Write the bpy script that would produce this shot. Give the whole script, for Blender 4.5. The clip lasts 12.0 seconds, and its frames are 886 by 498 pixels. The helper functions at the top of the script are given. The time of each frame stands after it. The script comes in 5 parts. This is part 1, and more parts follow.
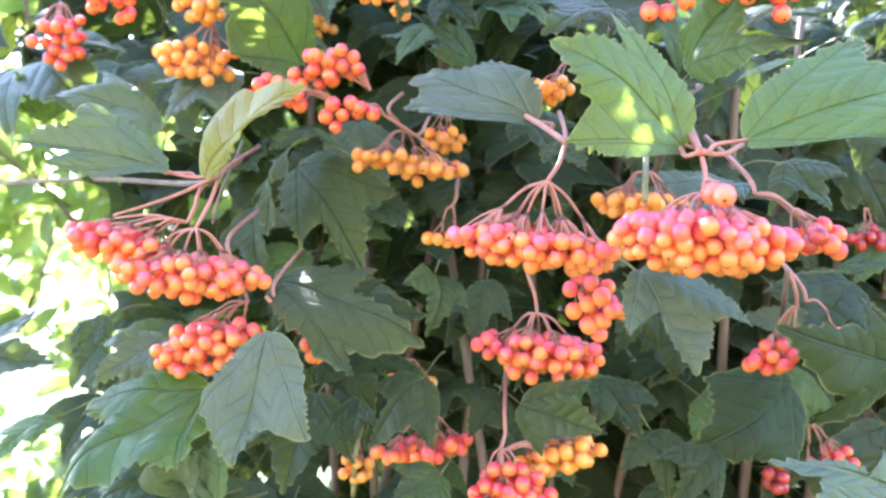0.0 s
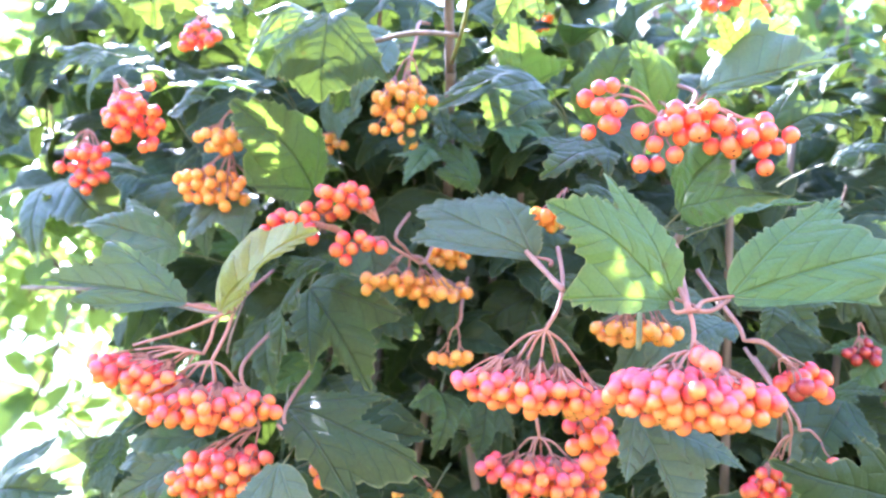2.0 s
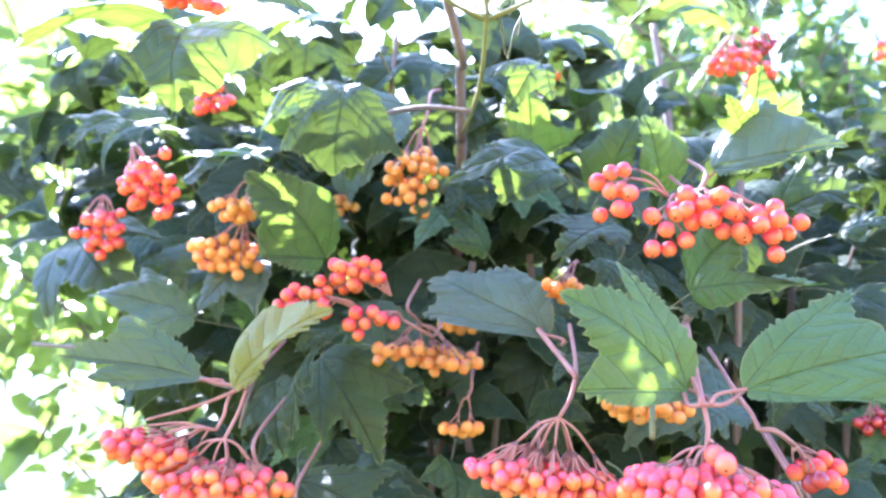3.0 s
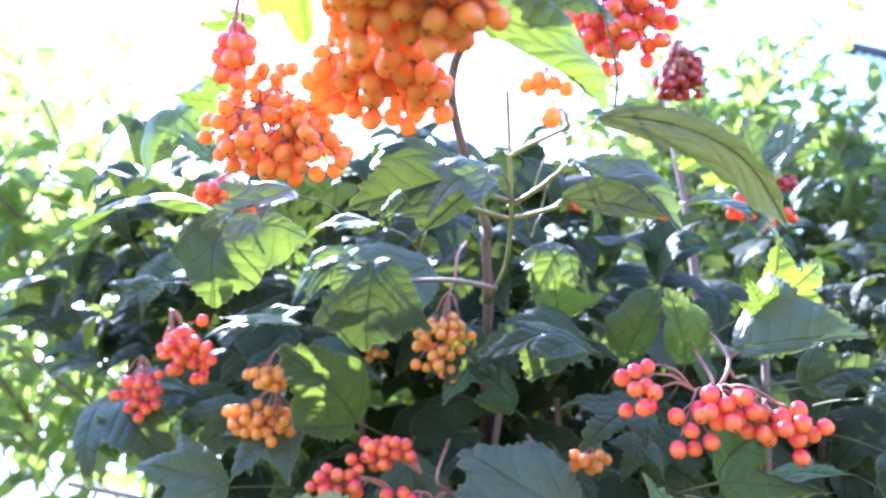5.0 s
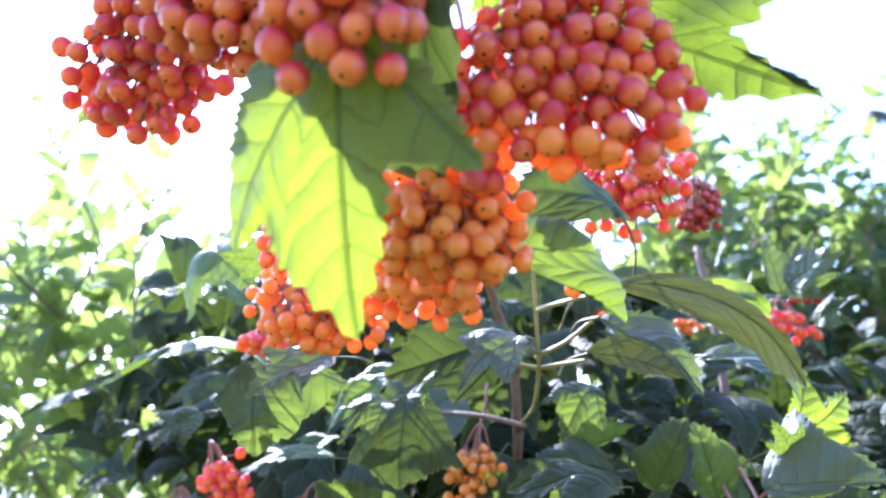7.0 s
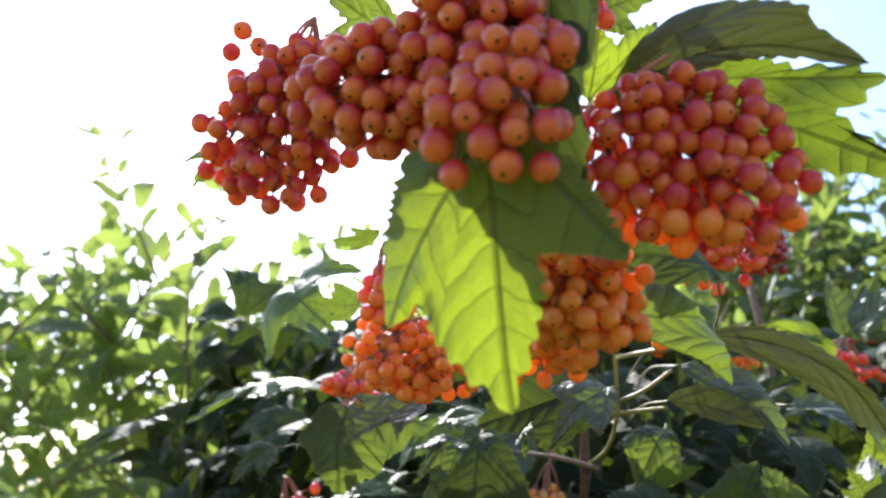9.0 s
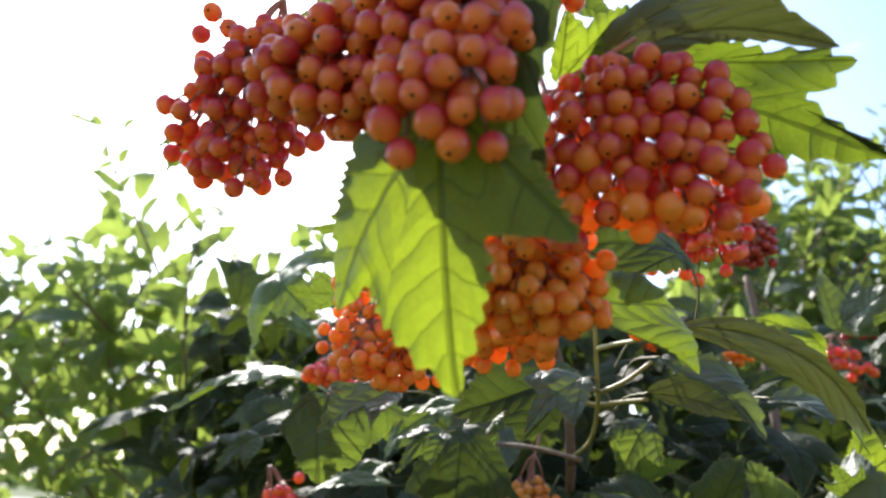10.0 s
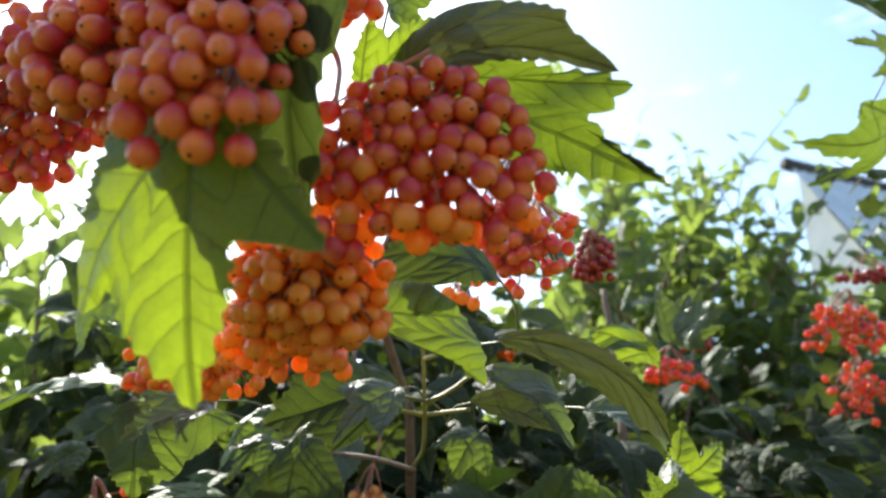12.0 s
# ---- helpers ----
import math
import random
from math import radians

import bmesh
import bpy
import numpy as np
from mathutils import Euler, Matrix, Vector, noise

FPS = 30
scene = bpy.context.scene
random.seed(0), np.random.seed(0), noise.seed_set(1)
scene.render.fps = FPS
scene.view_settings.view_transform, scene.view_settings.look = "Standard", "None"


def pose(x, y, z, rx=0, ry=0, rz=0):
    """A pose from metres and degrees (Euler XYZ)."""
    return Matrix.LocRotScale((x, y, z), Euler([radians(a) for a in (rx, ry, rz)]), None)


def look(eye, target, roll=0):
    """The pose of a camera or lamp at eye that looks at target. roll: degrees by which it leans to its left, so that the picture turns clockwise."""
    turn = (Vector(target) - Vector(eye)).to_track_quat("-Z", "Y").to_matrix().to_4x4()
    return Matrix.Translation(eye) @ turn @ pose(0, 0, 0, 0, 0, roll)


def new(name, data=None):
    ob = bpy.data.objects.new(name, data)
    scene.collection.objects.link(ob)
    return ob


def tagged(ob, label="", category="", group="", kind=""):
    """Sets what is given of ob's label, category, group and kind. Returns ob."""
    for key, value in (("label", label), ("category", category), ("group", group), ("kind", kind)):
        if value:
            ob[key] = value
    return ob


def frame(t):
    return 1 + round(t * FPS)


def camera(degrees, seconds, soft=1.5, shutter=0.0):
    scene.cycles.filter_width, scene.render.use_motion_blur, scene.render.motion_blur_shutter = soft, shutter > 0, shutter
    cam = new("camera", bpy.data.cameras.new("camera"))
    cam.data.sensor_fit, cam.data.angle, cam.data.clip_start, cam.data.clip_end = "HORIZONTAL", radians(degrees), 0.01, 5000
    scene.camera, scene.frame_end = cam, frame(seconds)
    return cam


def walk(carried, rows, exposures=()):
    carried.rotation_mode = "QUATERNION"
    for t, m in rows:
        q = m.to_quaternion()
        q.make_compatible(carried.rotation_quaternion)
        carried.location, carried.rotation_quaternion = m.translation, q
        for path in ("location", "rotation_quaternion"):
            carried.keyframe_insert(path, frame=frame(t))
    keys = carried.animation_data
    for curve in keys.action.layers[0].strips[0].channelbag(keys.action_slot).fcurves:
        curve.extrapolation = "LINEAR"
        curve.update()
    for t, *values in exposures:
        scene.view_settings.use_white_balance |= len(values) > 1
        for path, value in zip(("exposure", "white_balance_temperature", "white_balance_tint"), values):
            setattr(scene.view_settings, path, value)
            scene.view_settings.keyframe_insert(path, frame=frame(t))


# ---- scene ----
cam = camera(60.0, 12.0, soft=2.4)
cam.data.dof.use_dof, cam.data.dof.focus_distance, cam.data.dof.aperture_fstop = True, 0.40, 10.0
PATH = [
    (0, (0.023, -0.012, 1.499), (-0.067, 1.985, 1.528), 1.0),
    (0.5, (0.022, -0.022, 1.505), (-0.069, 1.974, 1.594), 1.1),
    (1, (0.025, -0.026, 1.517), (-0.068, 1.968, 1.643), 1.3),
    (1.5, (0.022, -0.03, 1.531), (-0.075, 1.961, 1.689), 1.0),
    (2, (0.026, -0.036, 1.545), (-0.089, 1.953, 1.72), 1.0),
    (2.5, (0.022, -0.043, 1.558), (-0.105, 1.941, 1.775), 1.1),
    (3, (0.02, -0.044, 1.576), (-0.105, 1.937, 1.822), 1.3),
    (3.5, (0.017, -0.059, 1.602), (-0.124, 1.915, 1.895), 1.5),
    (3.7, (0.016, -0.063, 1.607), (-0.137, 1.905, 1.924), 1.4),
    (5.3, (0.021, -0.081, 1.665), (-0.179, 1.865, 2.083), 1.0),
    (5.5, (0.023, -0.088, 1.669), (-0.184, 1.852, 2.106), 0.9),
    (6, (0.021, -0.095, 1.68), (-0.199, 1.836, 2.152), 0.5),
    (6.5, (0.021, -0.101, 1.69), (-0.223, 1.813, 2.217), 0.7),
    (7, (0.02, -0.109, 1.703), (-0.238, 1.792, 2.269), 0.7),
    (7.5, (0.024, -0.12, 1.709), (-0.288, 1.759, 2.321), 1.3),
    (7.7, (0.019, -0.12, 1.708), (-0.309, 1.75, 2.335), 0.8),
    (9.3, (-0.013, -0.139, 1.719), (-0.337, 1.738, 2.331), 1.9),
    (9.5, (-0.011, -0.139, 1.723), (-0.327, 1.743, 2.319), 1.9),
    (10, (0.005, -0.129, 1.712), (-0.345, 1.745, 2.316), 2.3),
    (10.5, (0.001, -0.11, 1.726), (-0.254, 1.785, 2.313), 1.5),
    (11, (0.038, -0.115, 1.713), (-0.209, 1.769, 2.338), 2.3),
    (11.5, (0.043, -0.12, 1.725), (-0.125, 1.783, 2.317), 2.7),
    (12, (0.046, -0.121, 1.715), (-0.033, 1.775, 2.346), 1.5),
]
walk(cam, [(t, look(eye, target, roll)) for t, eye, target, roll in PATH],
     exposures=((0, 3.55, 5500, 19), (1, 3.75, 5250, 19), (2.5, 3.5, 5100, 20), (3.5, 3.2, 4950, 22), (5.5, 2.52, 4950, 25), (6.5, 2.38, 4950, 25), (7.5, 1.83, 5300, 21), (9.5, 1.0, 6200, 13), (12, 0.95, 6500, 4)))

# ---- world, sun and sky ----
SUN_UP, SUN_LEFT = 36.0, 28.0
world = bpy.data.worlds.new("sky")
scene.world = world
world.use_nodes = True
wn = world.node_tree.nodes
sky = wn.new("ShaderNodeTexSky")
sky.sky_type = "NISHITA"
sky.sun_disc = False
sky.sun_elevation = radians(SUN_UP)
sky.sun_rotation = radians(-SUN_LEFT)
sky.air_density, sky.dust_density, sky.ozone_density = 1.0, 1.2, 3.0
wn["Background"].inputs["Strength"].default_value = 0.19
wl = world.node_tree.links
way = wn.new("ShaderNodeTexCoord")
stretch = wn.new("ShaderNodeMapping")
stretch.inputs["Scale"].default_value = (1.0, 1.0, 2.6)
wisp = wn.new("ShaderNodeTexNoise")
wisp.inputs["Scale"].default_value, wisp.inputs["Detail"].default_value, wisp.inputs["Roughness"].default_value = 3.4, 7.0, 0.62
ramp = wn.new("ShaderNodeMapRange")
ramp.interpolation_type = "SMOOTHSTEP"
ramp.inputs["From Min"].default_value, ramp.inputs["From Max"].default_value, ramp.inputs["To Max"].default_value = 0.54, 0.74, 0.75
cloud = wn.new("ShaderNodeMix")
cloud.data_type = "RGBA"
cloud.inputs[7].default_value = (5.2, 5.5, 5.8, 1)
wl.new(way.outputs["Generated"], stretch.inputs[0])
wl.new(stretch.outputs[0], wisp.inputs["Vector"])
wl.new(wisp.outputs["Fac"], ramp.inputs["Value"])
wl.new(ramp.outputs[0], cloud.inputs["Factor"])
wl.new(sky.outputs["Color"], cloud.inputs[6])
wl.new(cloud.outputs[2], wn["Background"].inputs["Color"])

sun_data = bpy.data.lights.new("sun", "SUN")
sun_data.energy, sun_data.angle, sun_data.color = 4.9, radians(0.53), (1.0, 0.95, 0.86)
sun = new("sun", sun_data)
to_sun = Vector((-math.sin(radians(SUN_LEFT)) * math.cos(radians(SUN_UP)), math.cos(radians(SUN_LEFT)) * math.cos(radians(SUN_UP)), math.sin(radians(SUN_UP))))
sun.matrix_world = look(to_sun * 30, (0, 0, 0))


# ---- materials ----
def nodes_of(name):
    mat = bpy.data.materials.new(name)
    mat.use_nodes = True
    nt = mat.node_tree
    return mat, nt, nt.nodes["Principled BSDF"]


def math_node(nt, op, a, b=None, c=None):
    n = nt.nodes.new("ShaderNodeMath")
    n.operation = op
    for i, v in enumerate((a, b, c)):
        if v is None:
            continue
        if isinstance(v, (int, float)):
            n.inputs[i].default_value = v
        else:
            nt.links.new(v, n.inputs[i])
    return n.outputs[0]


def noise_node(nt, coords, scale, detail=4.0, rough=0.6):
    n = nt.nodes.new("ShaderNodeTexNoise")
    n.inputs["Scale"].default_value, n.inputs["Detail"].default_value, n.inputs["Roughness"].default_value = scale, detail, rough
    nt.links.new(coords, n.inputs["Vector"])
    return n.outputs["Fac"]


def span(nt, v, lo, hi, a=0.0, b=1.0, smooth=False):
    n = nt.nodes.new("ShaderNodeMapRange")
    if smooth:
        n.interpolation_type = "SMOOTHSTEP"
    nt.links.new(v, n.inputs["Value"])
    for key, val in (("From Min", lo), ("From Max", hi), ("To Min", a), ("To Max", b)):
        n.inputs[key].default_value = val
    return n.outputs[0]


def mix_col(nt, fac, a, b, blend="MIX"):
    n = nt.nodes.new("ShaderNodeMix")
    n.data_type, n.blend_type = "RGBA", blend
    if isinstance(fac, (int, float)):
        n.inputs["Factor"].default_value = fac
    else:
        nt.links.new(fac, n.inputs["Factor"])
    for key, v in ((6, a), (7, b)):
        if isinstance(v, tuple):
            n.inputs[key].default_value = (*v, 1)
        else:
            nt.links.new(v, n.inputs[key])
    return n.outputs[2]


def own_random(nt):
    """One number per object and per loose piece, for joined leaves as well as single ones."""
    a = nt.nodes.new("ShaderNodeObjectInfo").outputs["Random"]
    b = nt.nodes.new("ShaderNodeNewGeometry").outputs["Random Per Island"]
    return math_node(nt, "FRACT", math_node(nt, "ADD", a, b))


def leaf_material(name, dark, light, through_colour, through_share, rough=0.38, veins=True, spots=0.5, gloss=0.42):
    mat, nt, bsdf = nodes_of(name)
    uv = nt.nodes.new("ShaderNodeUVMap")
    uv.uv_map = "leaf"
    sep = nt.nodes.new("ShaderNodeSeparateXYZ")
    nt.links.new(uv.outputs[0], sep.inputs[0])
    rnd = own_random(nt)
    shift = nt.nodes.new("ShaderNodeVectorMath")
    shift.operation = "ADD"
    comb = nt.nodes.new("ShaderNodeCombineXYZ")
    nt.links.new(math_node(nt, "MULTIPLY", rnd, 37.0), comb.inputs[2])
    nt.links.new(uv.outputs[0], shift.inputs[0])
    nt.links.new(comb.outputs[0], shift.inputs[1])
    coarse = noise_node(nt, shift.outputs[0], 2.6, 3)
    fine = noise_node(nt, shift.outputs[0], 34.0, 4)
    base = mix_col(nt, span(nt, rnd, 0, 1), dark, light)
    base = mix_col(nt, span(nt, coarse, 0.35, 0.7, 0.0, 0.6), base, light)
    base = mix_col(nt, span(nt, fine, 0.55, 0.85, 0.0, 0.3), base, dark)
    height = math_node(nt, "MULTIPLY", fine, 0.18)
    ribs = None
    if veins:
        u, v = math_node(nt, "ABSOLUTE", sep.outputs[0]), sep.outputs[1]
        s, c = math.sin(radians(39)), math.cos(radians(39))
        off2 = math_node(nt, "ABSOLUTE", math_node(nt, "SUBTRACT", math_node(nt, "MULTIPLY", u, c), math_node(nt, "MULTIPLY", v, s)))
        along2 = math_node(nt, "ADD", math_node(nt, "MULTIPLY", u, s), math_node(nt, "MULTIPLY", v, c))
        side = math_node(nt, "GREATER_THAN", math_node(nt, "DIVIDE", u, math_node(nt, "MAXIMUM", v, 0.001)), math.tan(radians(19.5)))
        pick = lambda a, b: math_node(nt, "ADD", math_node(nt, "MULTIPLY", b, side), math_node(nt, "MULTIPLY", a, math_node(nt, "SUBTRACT", 1.0, side)))
        off, along = pick(u, off2), pick(v, along2)
        main = span(nt, math_node(nt, "MINIMUM", u, off2), 0.006, 0.016, 1.0, 0.0, True)
        wob = math_node(nt, "MULTIPLY", coarse, 0.16)
        ladder = math_node(nt, "FRACT", math_node(nt, "MULTIPLY", math_node(nt, "ADD", math_node(nt, "SUBTRACT", along, math_node(nt, "MULTIPLY", math_node(nt, "POWER", off, 1.15), 0.95)), wob), 7.0))
        tri = math_node(nt, "ABSOLUTE", math_node(nt, "SUBTRACT", ladder, 0.5))
        lateral = span(nt, tri, 0.0, 0.05, 1.0, 0.0, True)
        net = nt.nodes.new("ShaderNodeTexVoronoi")
        net.feature = "DISTANCE_TO_EDGE"
        net.inputs["Scale"].default_value = 22.0
        nt.links.new(shift.outputs[0], net.inputs["Vector"])
        mesh_net = span(nt, net.outputs["Distance"], 0.0, 0.09, 1.0, 0.0)
        ribs = math_node(nt, "MAXIMUM", main, math_node(nt, "MAXIMUM", math_node(nt, "MULTIPLY", lateral, 0.34), math_node(nt, "MULTIPLY", mesh_net, 0.16)))
        base = mix_col(nt, math_node(nt, "MULTIPLY", ribs, 0.42), base, tuple(x * 0.5 for x in dark))
        base = mix_col(nt, math_node(nt, "MULTIPLY", main, 0.35), base, tuple(min(1, x * 1.9 + 0.02) for x in light))
        puff = math_node(nt, "POWER", math_node(nt, "MULTIPLY", tri, 2.0), 0.5)
        height = math_node(nt, "ADD", height, math_node(nt, "SUBTRACT", math_node(nt, "MULTIPLY", puff, 0.36), math_node(nt, "MULTIPLY", main, 0.6)))
    speck = span(nt, noise_node(nt, shift.outputs[0], 9.0, 2, 0.4), 0.70, 0.76, 0.0, spots)
    base = mix_col(nt, speck, base, (0.10, 0.065, 0.025))
    if veins:
        brim = nt.nodes.new("ShaderNodeAttribute")
        brim.attribute_name = "margin"
        brim = span(nt, brim.outputs["Fac"], 0.955, 1.0, 0.0, 0.6, True)
        base = mix_col(nt, brim, base, (0.24, 0.24, 0.10))
    bump = nt.nodes.new("ShaderNodeBump")
    bump.inputs["Strength"].default_value, bump.inputs["Distance"].default_value = 0.85, 0.0032
    nt.links.new(height, bump.inputs["Height"])
    nt.links.new(base, bsdf.inputs["Base Color"])
    nt.links.new(bump.outputs[0], bsdf.inputs["Normal"])
    nt.links.new(span(nt, fine, 0.2, 0.8, rough - 0.1, rough + 0.15), bsdf.inputs["Roughness"])
    bsdf.inputs["Specular IOR Level"].default_value = gloss
    trans = nt.nodes.new("ShaderNodeBsdfTranslucent")
    tcol = mix_col(nt, span(nt, rnd, 0, 1, 0, 0.5), through_colour, tuple(x * 0.7 for x in through_colour))
    if ribs is not None:
        seen = math_node(nt, "MAXIMUM", main, math_node(nt, "MAXIMUM", lateral, math_node(nt, "MULTIPLY", mesh_net, 0.3)))
        tcol = mix_col(nt, math_node(nt, "MULTIPLY", seen, 0.75), tcol, tuple(x * 0.25 for x in through_colour))
        tcol = mix_col(nt, span(nt, coarse, 0.35, 0.7, 0.0, 0.35), tcol, tuple(x * 0.6 for x in through_colour))
    tcol = mix_col(nt, speck, tcol, (0.06, 0.03, 0.01))
    nt.links.new(tcol, trans.inputs["Color"])
    nt.links.new(bump.outputs[0], trans.inputs["Normal"])
    mix = nt.nodes.new("ShaderNodeMixShader")
    mix.inputs[0].default_value = through_share
    nt.links.new(bsdf.outputs[0], mix.inputs[1])
    nt.links.new(trans.outputs[0], mix.inputs[2])
    nt.links.new(mix.outputs[0], nt.nodes["Material Output"].inputs["Surface"])
    return mat


def berry_material(name, low, high, edge, lo=-0.1, hi=0.75, glow=0.32, flesh=0.45):
    """Skin of low colour that blushes to high towards the stalk; flesh lets light through."""
    mat, nt, bsdf = nodes_of(name)
    tc = nt.nodes.new("ShaderNodeTexCoord")
    sep = nt.nodes.new("ShaderNodeSeparateXYZ")
    nt.links.new(tc.outputs["Object"], sep.inputs[0])
    rnd = nt.nodes.new("ShaderNodeObjectInfo").outputs["Random"]
    n1 = noise_node(nt, tc.outputs["Object"], 1.3, 2)
    n2 = noise_node(nt, tc.outputs["Object"], 14.0, 3)
    k = math_node(nt, "ADD", sep.outputs[2], math_node(nt, "MULTIPLY", math_node(nt, "SUBTRACT", n1, 0.5), 0.9))
    k = math_node(nt, "ADD", k, math_node(nt, "MULTIPLY", math_node(nt, "SUBTRACT", rnd, 0.5), 0.5))
    fac = span(nt, k, lo, hi, 0, 1, True)
    col = mix_col(nt, fac, low, high)
    col = mix_col(nt, span(nt, n2, 0.6, 0.8, 0, 0.3), col, edge)
    nt.links.new(col, bsdf.inputs["Base Color"])
    bsdf.inputs["Roughness"].default_value = 0.12
    bsdf.inputs["Specular IOR Level"].default_value = 0.8
    bsdf.inputs["Subsurface Weight"].default_value = 0.6
    bsdf.inputs["Subsurface Radius"].default_value = (1.0, 0.42, 0.14)
    bsdf.inputs["Subsurface Scale"].default_value = 0.006
    bump = nt.nodes.new("ShaderNodeBump")
    bump.inputs["Strength"].default_value, bump.inputs["Distance"].default_value = 0.15, 0.0004
    nt.links.new(n2, bump.inputs["Height"])
    nt.links.new(bump.outputs[0], bsdf.inputs["Normal"])
    trans = nt.nodes.new("ShaderNodeBsdfTranslucent")
    nt.links.new(mix_col(nt, flesh, col, (1.0, 0.5, 0.1)), trans.inputs["Color"])
    mix = nt.nodes.new("ShaderNodeMixShader")
    mix.inputs[0].default_value = glow
    nt.links.new(bsdf.outputs[0], mix.inputs[1])
    nt.links.new(trans.outputs[0], mix.inputs[2])
    nt.links.new(mix.outputs[0], nt.nodes["Material Output"].inputs["Surface"])
    return mat


def plain_material(name, a, b, scale, rough=0.8, bump_depth=0.002, spec=0.3, stretch=(1, 1, 1), detail=6):
    mat, nt, bsdf = nodes_of(name)
    tc = nt.nodes.new("ShaderNodeTexCoord")
    mp = nt.nodes.new("ShaderNodeMapping")
    mp.inputs["Scale"].default_value = stretch
    nt.links.new(tc.outputs["Object"], mp.inputs[0])
    n1 = noise_node(nt, mp.outputs[0], scale, detail)
    n2 = noise_node(nt, mp.outputs[0], scale * 0.13, 3)
    col = mix_col(nt, span(nt, n1, 0.3, 0.7), a, b)
    col = mix_col(nt, span(nt, n2, 0.35, 0.7, 0, 0.5), col, tuple(x * 0.6 for x in a))
    nt.links.new(col, bsdf.inputs["Base Color"])
    bsdf.inputs["Roughness"].default_value, bsdf.inputs["Specular IOR Level"].default_value = rough, spec
    bump = nt.nodes.new("ShaderNodeBump")
    bump.inputs["Strength"].default_value, bump.inputs["Distance"].default_value = 0.6, bump_depth
    nt.links.new(n1, bump.inputs["Height"])
    nt.links.new(bump.outputs[0], bsdf.inputs["Normal"])
    return mat


GREEN = leaf_material("viburnum_leaf", (0.024, 0.036, 0.016), (0.050, 0.067, 0.028), (0.36, 0.50, 0.05), 0.24, rough=0.45, gloss=0.22)
# Darker, less translucent leaf copy: shade put into the material.
SHADED = leaf_material("viburnum_leaf_shaded", (0.02, 0.042, 0.014), (0.042, 0.074, 0.024), (0.40, 0.55, 0.03), 0.24, gloss=0.3)
# Lighter green variant of the leaf material.
PALE = leaf_material("viburnum_leaf_pale", (0.056, 0.096, 0.034), (0.095, 0.148, 0.050), (0.42, 0.58, 0.05), 0.21, rough=0.5, gloss=0.25)
# Paler, greyer base colour stands in for sky reflected on the leaf.
GREY = leaf_material("viburnum_leaf_sky_sheen", (0.055, 0.077, 0.045), (0.10, 0.13, 0.078), (0.30, 0.42, 0.06), 0.2, rough=0.5, gloss=0.36)
# Sunlit leaf copy: its yellow-green transmission is raised to look lit from behind.
SUNLIT = leaf_material("viburnum_leaf_sunlit", (0.03, 0.065, 0.018), (0.05, 0.09, 0.028), (0.48, 0.64, 0.03), 0.36, gloss=0.3)
# Darkest leaf copy: deep shade put into colour and translucency, not age.
DEEP = leaf_material("viburnum_leaf_deep_shade", (0.020, 0.034, 0.014), (0.040, 0.057, 0.024), (0.24, 0.34, 0.04), 0.13, rough=0.6, gloss=0.15)
# Olive underside tone, with shade put in by dulling colour and translucency.
DULL = leaf_material("viburnum_leaf_shaded_underside", (0.058, 0.07, 0.034), (0.095, 0.11, 0.055), (0.30, 0.36, 0.06), 0.08, rough=0.5, gloss=0.35)
# Yellow of the underside and of light through it, put into the base colour.
OLIVE = leaf_material("viburnum_leaf_backlit_underside", (0.19, 0.18, 0.04), (0.30, 0.28, 0.08), (0.55, 0.6, 0.06), 0.42)
HEDGE = leaf_material("hedge_leaf", (0.036, 0.064, 0.028), (0.075, 0.115, 0.05), (0.45, 0.58, 0.10), 0.42, veins=False, spots=0.2, rough=0.4)
# Hedge leaf darkened in colour and translucency to stand for shade.
SHADEHEDGE = leaf_material("hedge_leaf_in_shade", (0.020, 0.038, 0.016), (0.038, 0.064, 0.025), (0.30, 0.40, 0.06), 0.11, rough=0.52, veins=False, spots=0.2, gloss=0.16)
ORANGE = berry_material("berry_orange_blush", (0.96, 0.34, 0.08), (0.93, 0.16, 0.15), (0.98, 0.46, 0.15), -0.35, 0.95, flesh=0.35)
BLUSH = berry_material("berry_pink_blush", (0.96, 0.27, 0.11), (0.90, 0.12, 0.17), (0.97, 0.48, 0.25), -1.2, 0.55)
YELLOW = berry_material("berry_yellow_orange", (0.93, 0.45, 0.08), (0.92, 0.32, 0.10), (0.96, 0.58, 0.18), 0.1, 1.1)
CORAL = berry_material("berry_coral", (0.93, 0.28, 0.07), (0.82, 0.075, 0.10), (0.96, 0.38, 0.14), -0.8, 0.6, flesh=0.3)
CRIMSON = berry_material("berry_crimson_over_orange", (0.91, 0.32, 0.06), (0.58, 0.04, 0.08), (0.88, 0.30, 0.10), -1.15, 0.2, 0.37, 0.35)
AMBER = berry_material("berry_amber", (0.97, 0.42, 0.07), (0.94, 0.27, 0.09), (0.97, 0.50, 0.15), -0.3, 1.0, 0.44, 0.45)
RED = berry_material("berry_dark_red", (0.50, 0.06, 0.04), (0.30, 0.018, 0.025), (0.50, 0.08, 0.05), -0.5, 0.5, 0.15, 0.1)
DOT = plain_material("berry_scar", (0.02, 0.012, 0.008), (0.04, 0.02, 0.01), 300.0)
STALK = plain_material("stalk_pinkish", (0.38, 0.15, 0.12), (0.46, 0.25, 0.16), 160.0, rough=0.5, bump_depth=0.0004)
YSTALK = plain_material("petiole_yellow_green", (0.29, 0.27, 0.07), (0.38, 0.34, 0.11), 160.0, rough=0.5, bump_depth=0.0004)
